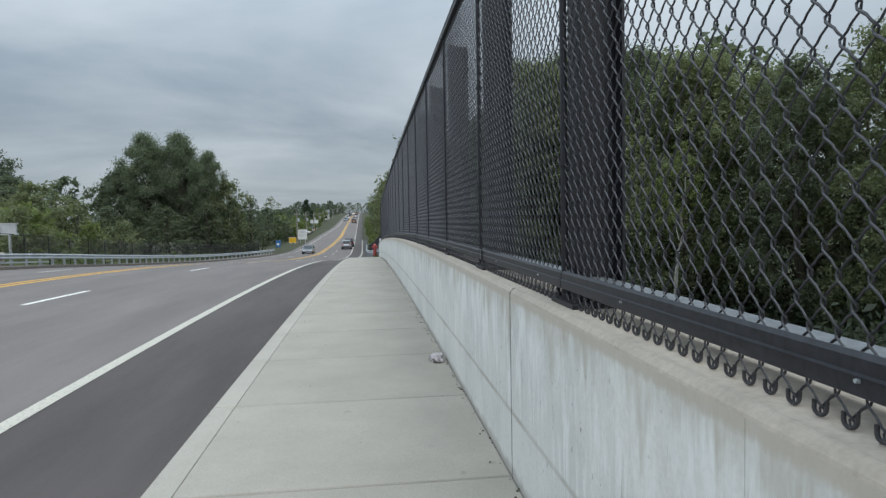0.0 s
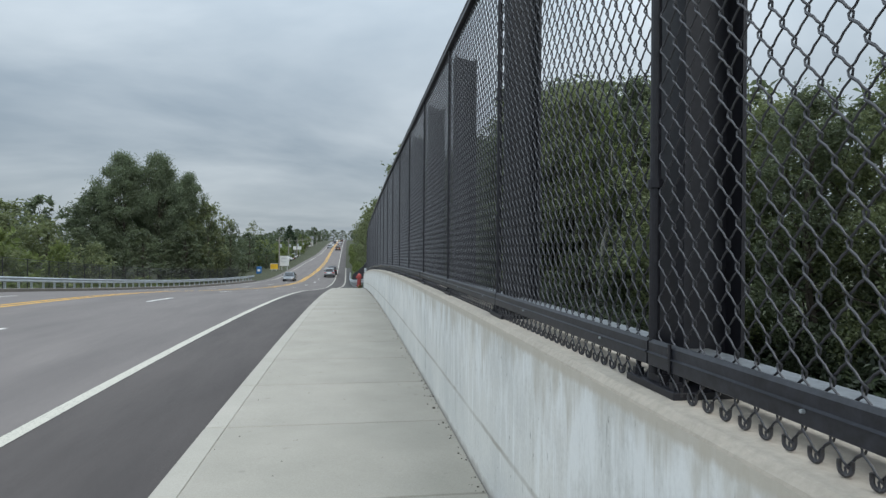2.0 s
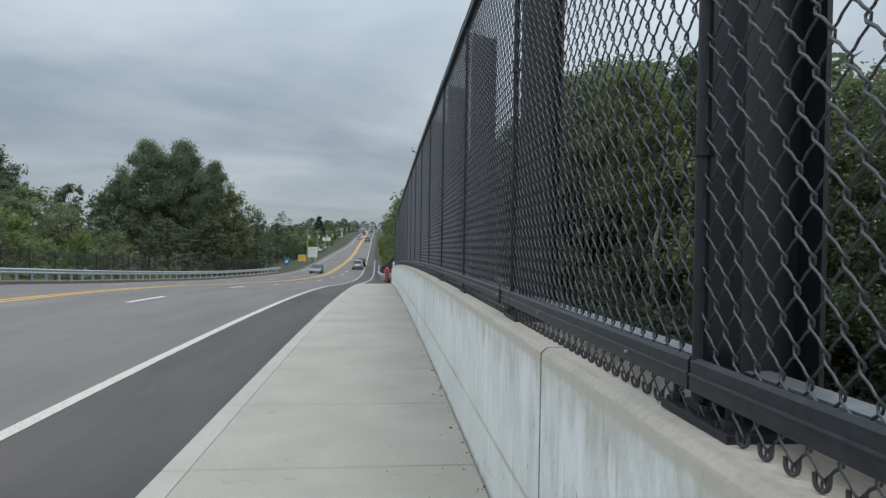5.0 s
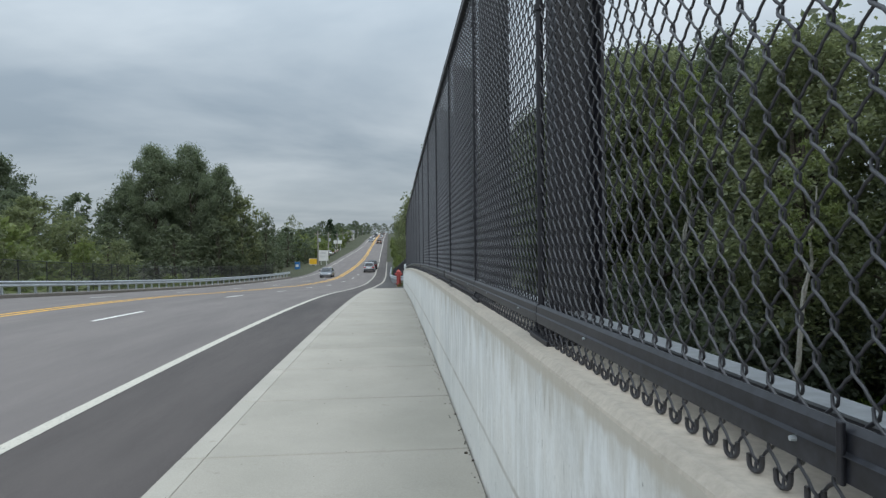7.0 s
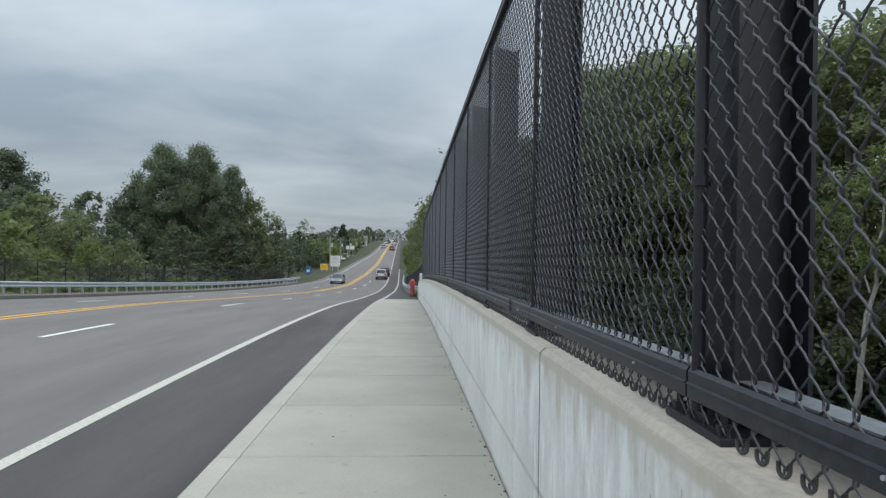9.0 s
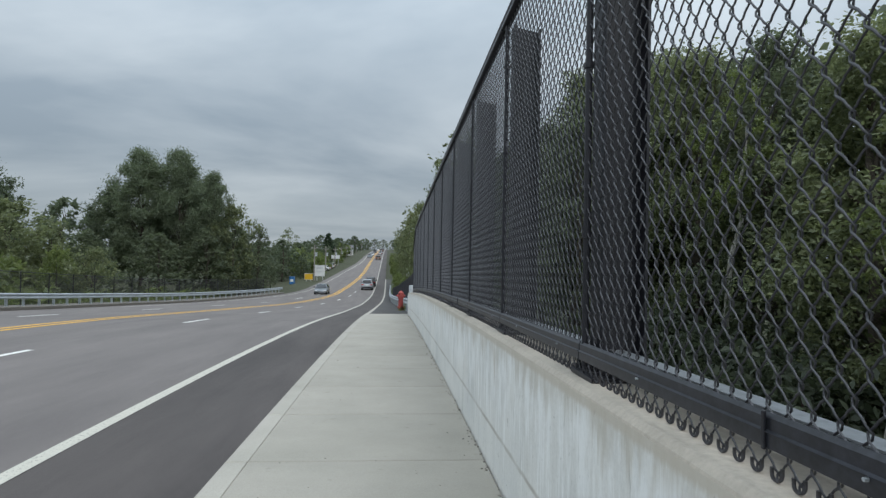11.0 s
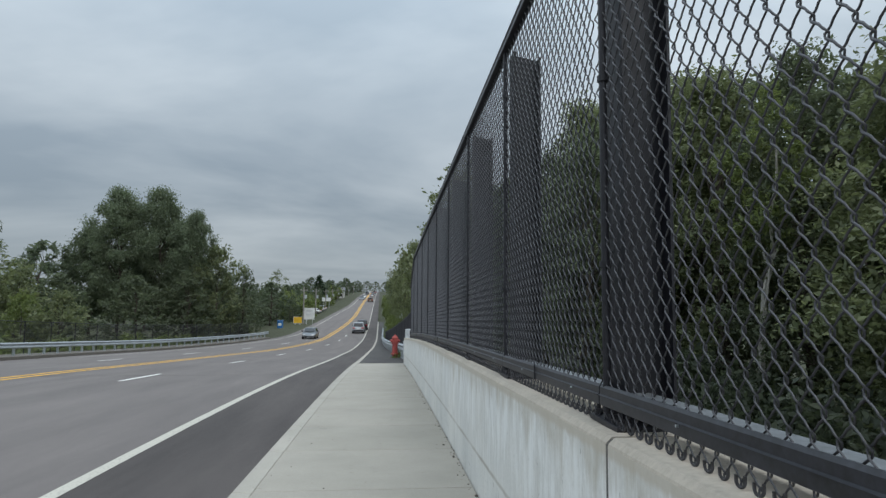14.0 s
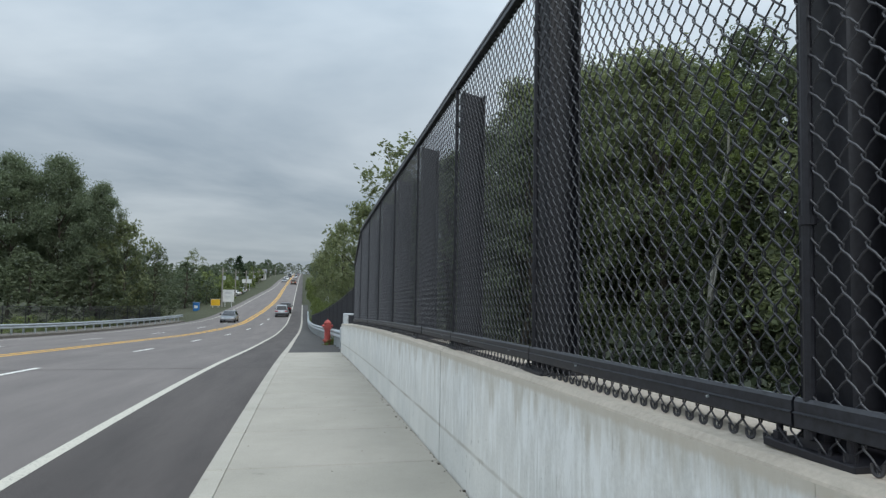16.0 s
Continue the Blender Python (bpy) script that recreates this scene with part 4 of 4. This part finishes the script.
for i in range(14):
    plant((T_WOOD2, T_WOOD)[i % 2], -60 + i * 9, 640 + rng.uniform(-30, 30), 6.5 + rng.uniform(7, 12), base=4.0, wide=1.5, group="trees on the far hill")
# right of the road, past the parapet
for x, y, top, kind, wide in ((6.4, 112, 12.6, T_MID, 0.85), (4.6, 126, 11.0, T_MID, 0.75), (3.3, 142, 9.0, T_MID, 0.75), (2.8, 160, 7.6, T_MID, 0.75), (2.8, 182, 7.6, T_DARK, 0.8),
                              (3.0, 210, 8.6, T_MID, 0.8), (9.0, 98, 12.5, T_BACK, 0.9), (8.8, 84, 12.0, T_BACK, 0.9), (9.8, 72, 12.0, T_BACK, 0.9), (6.0, 100, 5.0, T_MID, 0.8)):
    plant(kind, x, y, top, wide=wide, group="trees past the parapet")
plant(T_THIN, 7.6, 83, 15.2, wide=1.25)
for i in range(16):
    y = 92 + i * 10
    plant(B_FAR, 0.4 + rng.uniform(0, 0.6), y, Z(y) + rng.uniform(1.6, 3.2), wide=0.5, group="shrubs past the parapet")
for i in range(7):
    y = 54 + i * 5
    plant(B_NEAR, 3.0 + rng.uniform(0, 0.8), y, Z(y) + rng.uniform(0.4, 1.3), wide=0.9, group="shrubs past the parapet")
tuft = part("grass_tuft", foliage("grass_tuft", [((-0.22 + 0.13 * i, 52.85 + 0.35 * i, Z(53.2) + 0.05 + 0.03 * i), 0.24 + 0.03 * i) for i in range(5)], 1100, 0.055, M_LEAF_B, np.random.default_rng(8)), None)
tagged(tuft, "tufts of rough green grass beside the hydrant", "grass")
# woods below the bridge, seen through the fence
def wood_top(y):
    return 10.6 + 0.5 * min(10, max(0, y - 42)) + 0.235 * max(0, y - 52)


for i in range(17):
    y = 13 + i * 4.7
    x = 23.0 + rng.uniform(-1.6, 2.2) + (2.6 if 46 < y < 58 else 4.2 if 22 < y < 42 else 0)
    plant((T_NEAR, T_NEAR3, T_NEAR2, T_NEAR)[i % 4], x, y, wood_top(y) + rng.uniform(-1.0, 0.8) + (1.2 if 22 < y < 42 or 44 < y < 60 else 0), wide=rng.uniform(0.85, 1.2), group="trees below the bridge")
for i in range(12):
    y = 16 + i * 7
    plant(T_BACK, 31 + rng.uniform(-2, 2), y, wood_top(y) + rng.uniform(-1.0, 2.6), wide=1.1, group="trees below the bridge")
for x, y, top in ((13.5, 64, 12.6), (16.0, 69, 15.6), (14.0, 76, 15.0), (13.0, 87, 14.6), (15.5, 97, 16.0)):
    plant(T_NEAR3, x, y, top, wide=1.05, group="trees below the bridge")
for x, y, top in ((20.0, 54.9, 13.0), (19.8, 41, 6.0)):
    plant(T_BIRCH, x, y, top, wide=0.9, group="pale trunks below the bridge", turn=-1.57)
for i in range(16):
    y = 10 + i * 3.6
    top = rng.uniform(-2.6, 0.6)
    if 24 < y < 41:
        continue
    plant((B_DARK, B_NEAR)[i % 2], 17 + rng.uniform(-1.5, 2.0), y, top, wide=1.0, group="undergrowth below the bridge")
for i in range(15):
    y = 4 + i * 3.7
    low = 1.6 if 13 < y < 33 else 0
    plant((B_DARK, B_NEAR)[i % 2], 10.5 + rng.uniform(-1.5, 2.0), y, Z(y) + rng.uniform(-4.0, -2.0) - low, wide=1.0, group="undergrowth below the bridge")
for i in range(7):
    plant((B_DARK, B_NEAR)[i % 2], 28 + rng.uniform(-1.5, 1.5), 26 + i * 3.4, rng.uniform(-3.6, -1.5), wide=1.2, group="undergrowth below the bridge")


def lawn():
    """A grassy clearing below the bridge: thin bent blades over the ground."""
    g = np.random.default_rng(31)
    n = 26000
    px, py = g.uniform(12, 27.5, n), g.uniform(22, 44, n)
    tall = g.uniform(0.10, 0.32, n) * (1 + 0.6 * np.sin(px * 1.7) * np.cos(py * 1.3))
    verts, faces = [], []
    for x, y, h, t in zip(px.tolist(), py.tolist(), tall.tolist(), g.uniform(0, 6.28, n).tolist()):
        z, c, d = terrain_z(x, y) - 0.02, math.cos(t), math.sin(t)
        k = len(verts)
        verts += [(x - 0.03 * d, y + 0.03 * c, z), (x + 0.03 * d, y - 0.03 * c, z), (x + 0.5 * h * c, y + 0.5 * h * d, z + h)]
        faces.append((k, k + 1, k + 2))
    ob = part("grass", mesh_of("grass", verts, faces, M_LAWN), None)
    tagged(ob, "bright green grass in a clearing below the bridge", "grass", kind="stuff")


lawn()
for src in (T_YOUNG, T_WOOD, T_WOOD2, T_MAIN, T_BACK, T_OAK, T_OAK2, T_MID, T_DARK, T_PINE, T_NEAR, T_NEAR2, T_NEAR3, T_BIRCH, T_THIN, B_NEAR, B_DARK, B_FAR):
    for o in (*src.children_recursive, src):
        bpy.data.objects.remove(o)

# ---- signs, poles and roadside things ----


def utility_pole(x, y, z0, height, arm=True):
    t = thing("utility_pole", pose(x, y, z0), "weathered wooden utility pole beside the road", "pole", "utility poles")
    part("shaft", rodded((0, 0, -0.5), (0, 0, height), 0.17, 0.12, sides=10), M_WOOD, t)
    if arm:
        part("crossarm", boxed(-0.7, 0.7, -0.05, 0.05, height - 0.8, height - 0.68), M_WOOD, t)
        for ox in (-0.6, 0.6):
            part("insulator", rodded((ox, 0, height - 0.65), (ox, 0, height - 0.45), 0.05, 0.03, sides=8), M_SIGNW, t)
    part("transformer", rodded((0.35, 0, height - 2.4), (0.35, 0, height - 1.6), 0.24, sides=12), M_GALV, t)
    return t


for x, y, top in ((-17.2, 150, 3.2), (-17.6, 176, 3.2), (-18.0, 206, 3.4), (-18.6, 236, 3.8), (-19.2, 268, 4.5), (-19.4, 300, 5.3), (-19.6, 345, 6.6), (-19.8, 400, 8.0)):
    utility_pole(x, y, terrain_z(x, y), top - terrain_z(x, y))


def board_sign(name, x, y, zc, w, h, face, label, legs=2):
    t = thing(name, pose(x, y, zc), label, "sign")
    part("panel", boxed(-w / 2, w / 2, -0.09, 0.09, -h / 2, h / 2, bevel=0.02), face, t)
    part("frame", box(box(boxed(-w / 2 - 0.06, w / 2 + 0.06, -0.11, 0.11, h / 2, h / 2 + 0.08), -w / 2 - 0.06, w / 2 + 0.06, -0.11, 0.11, -h / 2 - 0.08, -h / 2),
                      -w / 2 - 0.06, -w / 2, -0.11, 0.11, -h / 2, h / 2), M_GREYBACK, t)
    drop = zc - h / 2 - terrain_z(x, y)
    for i in range(legs):
        lx = (-w * 0.3, w * 0.3)[i] if legs == 2 else 0
        part("leg", boxed(lx - 0.06, lx + 0.06, -0.06, 0.06, -h / 2 - drop - 0.3, -h / 2), M_GREYBACK, t)
    return t


big = board_sign("roadside_sign", -16.0, 150, -2.25, 2.0, 2.2, M_SIGNW, "white roadside board sign with faint print")
part("print_bar", boxed(-0.7, 0.6, -0.1, -0.092, 0.35, 0.75), M_GREYBACK, big, "grey bar of unreadable print")
part("print_bar", boxed(-0.75, 0.4, -0.1, -0.092, -0.3, 0.0), M_GREYBACK, big)
board_sign("yellow_sign", -18.2, 149, -3.5, 1.6, 1.2, M_SIGNY, "bright yellow roadside sign board")
board_sign("shop_sign", -18.6, 215, 0.4, 2.6, 1.0, M_SIGNW, "wide pale shop sign on posts")
board_sign("road_sign", -22.4, 41, Z(41) + 2.3, 0.82, 0.56, M_GREYBACK, "bare aluminium back of a road sign on a post", 1)
board_sign("road_sign", 2.2, 128, Z(128) + 2.3, 0.8, 0.8, M_SIGNW, "small pale road sign on a post", 1)


def bin_blue():
    t = thing("recycling_bin", pose(-20.8, 144, terrain_z(-20.8, 144)), "blue plastic recycling container on the grass", "bin")
    part("body", boxed(-0.5, 0.5, -0.5, 0.5, 0, 1.35, bevel=0.08), M_BLUE, t)
    part("lid", boxed(-0.55, 0.55, -0.55, 0.55, 1.35, 1.5, bevel=0.05), M_BLUE, t)
    part("label_panel", boxed(-0.3, 0.3, -0.515, -0.503, 0.5, 1.0), M_SIGNW, t, "white panel")


bin_blue()


def shop(x, y, w, d, h, label):
    t = thing("shop_building", pose(x, y, terrain_z(x, y)), label, "building")
    part("wall", boxed(-w / 2, w / 2, -d / 2, d / 2, -0.5, h), M_SIDING, t)
    bm = bmesh.new()
    v = [bm.verts.new(p) for p in ((-w / 2 - 0.4, -d / 2 - 0.4, h), (w / 2 + 0.4, -d / 2 - 0.4, h), (w / 2 + 0.4, d / 2 + 0.4, h), (-w / 2 - 0.4, d / 2 + 0.4, h),
                                   (-w / 2 - 0.4, 0, h + 1.8), (w / 2 + 0.4, 0, h + 1.8))]
    for f in ((0, 1, 5, 4), (2, 3, 4, 5), (0, 4, 3), (1, 2, 5), (3, 2, 1, 0)):
        bm.faces.new([v[i] for i in f])
    part("roof", bm, M_ROOF, t)
    for i in range(3):
        wx = -w / 2 + w * (i + 0.5) / 3
        win = part("window", boxed(wx - 0.9, wx + 0.9, -d / 2 - 0.05, -d / 2 - 0.004, 0.9, 2.2), M_GLASS, t)
        part("sill", boxed(wx - 1.0, wx + 1.0, -d / 2 - 0.12, -d / 2 - 0.051, 0.8, 0.9), M_SIGNW, win)


shop(-25, 320, 10, 8, 3.4, "low pale roadside building on the hill")

# ---- cars ----


def make_car(name, color, label, tall=True, face_away=True):
    """A car, nose towards +y: lower body, cabin, glass, wheels, lamps."""
    t = thing(name, pose(0, 0, -200), label, "car", "cars on the road")
    L, W2 = (4.7, 0.93) if tall else (4.6, 0.90)
    belt, roof = (1.05, 1.74) if tall else (0.92, 1.42)
    # stations: y, half width, low z, deck z
    st = [(-L / 2, 0.80, 0.42, belt - 0.22), (-L / 2 + 0.12, 0.90, 0.30, belt - 0.04), (-L / 2 + 0.9, W2, 0.25, belt), (0.2, W2, 0.25, belt), (L / 2 - 1.25, W2, 0.25, belt - 0.03),
          (L / 2 - 0.35, 0.88, 0.28, belt - 0.18), (L / 2, 0.72, 0.38, belt - 0.38)]
    verts, faces = [], []
    for y, w, lo, hi in st:
        m = (lo + hi) / 2
        verts += [(-w * 0.94, y, lo), (-w, y, m - 0.08), (-w, y, m + 0.1), (-w * 0.96, y, hi - 0.04), (-w * 0.86, y, hi), (w * 0.86, y, hi), (w * 0.96, y, hi - 0.04), (w, y, m + 0.1), (w, y, m - 0.08), (w * 0.94, y, lo)]
    k = 10
    for i in range(len(st) - 1):
        for j in range(k):
            a, b = i * k + j, i * k + (j + 1) % k
            faces.append((a, b, b + k, a + k))
    faces += [tuple(range(k - 1, -1, -1)), tuple(range((len(st) - 1) * k, len(st) * k))]
    part("body", mesh_of("body", verts, faces, color, True), None, t)
    back = -L / 2 + (0.16 if tall else 0.75)
    rings = [(back, belt - 0.02, W2 * 0.90), (back + 0.25, roof - 0.05, W2 * 0.76), (back + 0.9, roof, W2 * 0.74), (0.55, roof - 0.03, W2 * 0.73), (1.25, belt - 0.02, W2 * 0.86)]
    verts, faces = [], []
    for y, z, w in rings:
        verts += [(-w, y, z), (w, y, z), (-W2 * 0.92, y, belt - 0.03), (W2 * 0.92, y, belt - 0.03)]
    for i in range(len(rings) - 1):
        a = i * 4
        faces += [(a, a + 1, a + 5, a + 4), (a, a + 4, a + 6, a + 2), (a + 1, a + 3, a + 7, a + 5)]
    part("cabin", mesh_of("cabin", verts, faces, color), None, t)

    def pane(name, pts, push):
        n = (Vector(pts[1]) - Vector(pts[0])).cross(Vector(pts[2]) - Vector(pts[0])).normalized() * push
        v = [(Vector(p) + n)[:] for p in pts] + [tuple(p) for p in pts]
        q = len(pts)
        f = [tuple(range(q))] + [(i, (i + 1) % q, (i + 1) % q + q, i + q) for i in range(q)]
        part(name, mesh_of(name, v, f, M_GLASS), None, t)

    def lerp(a, b, u):
        return tuple(p + (q - p) * u for p, q in zip(a, b))

    y0, z0, w0 = rings[0]
    y1, z1, w1 = rings[1]
    lo_l, lo_r, hi_l, hi_r = (-w0 * 0.9, y0, z0 + 0.05), (w0 * 0.9, y0, z0 + 0.05), (-w1 * 0.9, y1 - 0.03, z1 - 0.06), (w1 * 0.9, y1 - 0.03, z1 - 0.06)
    pane("rear_window", [lo_l, lo_r, hi_r, hi_l], 0.03)
    y0, z0, w0 = rings[4]
    y1, z1, w1 = rings[3]
    pane("windscreen", [(w0 * 0.92, y0 - 0.06, z0 + 0.06), (-w0 * 0.92, y0 - 0.06, z0 + 0.06), (-w1 * 0.92, y1 + 0.02, z1 - 0.04), (w1 * 0.92, y1 + 0.02, z1 - 0.04)], 0.03)
    for s in (-1, 1):
        spans = [(-1.95, -1.15), (-1.08, -0.2), (-0.12, 0.72)] if tall else [(-1.3, -0.35), (-0.27, 0.7)]
        for a, b in spans:
            pts = [(s * W2 * 0.915, a, belt + 0.03), (s * W2 * 0.915, b, belt + 0.03), (s * W2 * 0.765, b - (0.2 if b > 0.5 else 0.0), roof - 0.13), (s * W2 * 0.765, a + (0.15 if a < -1.2 else 0), roof - 0.13)]
            pane("side_window", pts if s > 0 else pts[::-1], 0.025)
        part("mirror", boxed(s * W2 + min(0, s * 0.2), s * W2 + max(0, s * 0.2), 0.72, 0.82, belt, belt + 0.16, bevel=0.02), M_TRIM, t)
        part("tail_lamp", boxed(s * 0.68 - 0.2, s * 0.68 + 0.2, -L / 2 - 0.02, -L / 2 + 0.14, belt - 0.24, belt - 0.08, bevel=0.02), M_TAIL, t)
        part("head_lamp", boxed(s * 0.6 - 0.2, s * 0.6 + 0.2, L / 2 - 0.25, L / 2 - 0.01, belt - 0.42, belt - 0.3, bevel=0.02), M_LENS, t)
        for wy in (-1.4, 1.4):
            r = 0.36 if tall else 0.32
            wh = part("wheel", rodded((s * (W2 - 0.22), wy, r), (s * (W2 + 0.005), wy, r), r, sides=20), M_TYRE, t)
            part("rim", rodded((s * (W2 - 0.05), wy, r), (s * (W2 + 0.015), wy, r), r * 0.62, sides=14), M_RIM, wh)
    part("bumper", boxed(-0.84, 0.84, -L / 2 - 0.07, -L / 2 + 0.1, 0.36, 0.58, bevel=0.03), M_TRIM, t)
    part("plate", boxed(-0.2, 0.2, -L / 2 - 0.03, -L / 2 + 0.02, 0.68, 0.82), M_SIGNW, t, "blank pale number plate")
    if tall:
        for s in (-1, 1):
            part("roof_rail", rodded((s * 0.6, -1.6, roof + 0.04), (s * 0.6, 0.4, roof + 0.03), 0.02, sides=6), M_TRIM, t)
    return t


C_SILVER = make_car("suv", paint("silver_car_paint", (0.42, 0.45, 0.48)), "silver sport utility car driving away down the road")
C_BLACK = make_car("suv", paint("black_car_paint", (0.012, 0.014, 0.02)), "black sport utility car driving away down the road")
C_SEDAN = make_car("sedan", paint("grey_car_paint", (0.20, 0.22, 0.24)), "dark grey sedan on the road", tall=False)
C_WHITE = make_car("sedan", paint("white_car_paint", (0.62, 0.63, 0.63), 0.0), "white sedan on the road", tall=False)
C_BROWN = make_car("suv", paint("bronze_car_paint", (0.20, 0.11, 0.06)), "bronze sport utility car far up the road")


def drive(kind, x, y, away=True, turn=0):
    return copy_thing(kind, pose(x + bend(y), y, Z(y) + ROAD_Z, grade(y) * (1 if away else -1), 0, (0 if away else 180) + turn))


drive(C_SILVER, -4.7, 121)
drive(C_BLACK, -4.4, 130)
drive(C_SEDAN, -10.6, 106, False)
for kind, x, y, away in ((C_BROWN, -4.9, 246, True), (C_WHITE, -5.0, 305, True), (C_SEDAN, -8.6, 268, False), (C_WHITE, -8.4, 290, False), (C_SILVER, -5.0, 330, True),
                         (C_BLACK, -8.2, 345, False), (C_BROWN, -5.0, 375, True), (C_WHITE, -8.2, 410, False), (C_SEDAN, -5.0, 440, True)):
    drive(kind, x, y, away)
for kind, x, y in ((C_WHITE, -19.5, 186), (C_SEDAN, -19.8, 191), (C_SILVER, -19.6, 197), (C_WHITE, -19.8, 203)):
    ob = copy_thing(kind, pose(x, y, terrain_z(x, y) + 0.12, 0, 0, 80))
    tagged(ob, "parked car on the lot beside the road", "car", "cars parked beside the road")
for src in (C_SILVER, C_BLACK, C_SEDAN, C_WHITE, C_BROWN):
    for o in (*src.children_recursive, src):
        bpy.data.objects.remove(o)

# ---- small things on the sidewalk ----


def litter():
    rng2 = np.random.default_rng(5)
    bm = bmesh.new()
    bmesh.ops.create_icosphere(bm, subdivisions=3, radius=0.085)
    for v in bm.verts:
        k = 1 + 0.55 * noise.noise(v.co * 21) + 0.3 * noise.noise(v.co * 60)
        v.co = Vector((v.co.x * k * 0.8, v.co.y * k * 1.2, max(-0.03, v.co.z * k * 0.6)))
    ob = part("plastic_bag", bm, M_PLASTIC, None)
    ob.matrix_basis = pose(-0.10, 6.12, Z(6.12) + 0.032)
    tagged(ob, "crumpled clear plastic bag lying against the wall", "litter")


litter()
pebble = bmesh.new()
bmesh.ops.create_icosphere(pebble, subdivisions=1, radius=0.012)
for v in pebble.verts:
    v.co *= 1 + 0.3 * noise.noise(v.co * 90)
    v.co.z *= 0.6
M_CRUMB = speckled("dark_debris", (0.075, 0.062, 0.048), 60, (0.5, 1.6), 0.9)
pebble_me = bm_mesh("pebble", pebble, M_CRUMB)
debris_v, debris_f = [], []
for i in range(700):
    y = rng.uniform(1, 44)
    near = rng.uniform() < 0.72
    x = -abs(rng.normal(0, 0.035)) - 0.006 if near else rng.uniform(-1.9, -0.1)
    s = rng.uniform(0.25, 0.9) * (0.85 if near else 0.55) * (1.7 if rng.uniform() < 0.08 else 1.0)
    base = len(debris_v)
    c = Vector((x, y, Z(y) + 0.004 * s))
    for v in pebble_me.vertices:
        debris_v.append((c + v.co * s)[:])
    debris_f += [tuple(base + q for q in p.vertices) for p in pebble_me.polygons]
ob = part("debris", mesh_of("debris", debris_v, debris_f, M_CRUMB), None)
tagged(ob, "dark grit and leaf crumbs along the wall's foot", "debris", kind="stuff")

# ---- sidewalk slabs and kerb stones, last ----
for ya, yb in slabs:
    part("slab", slab_mesh("slab", -1.795, -0.004, ya, yb, M_SLAB), None, sidewalk)
    part("kerb_stone", slab_mesh("kerb_stone", -1.962, -1.795, ya, yb, M_KERB, 0.18), None, sidewalk)
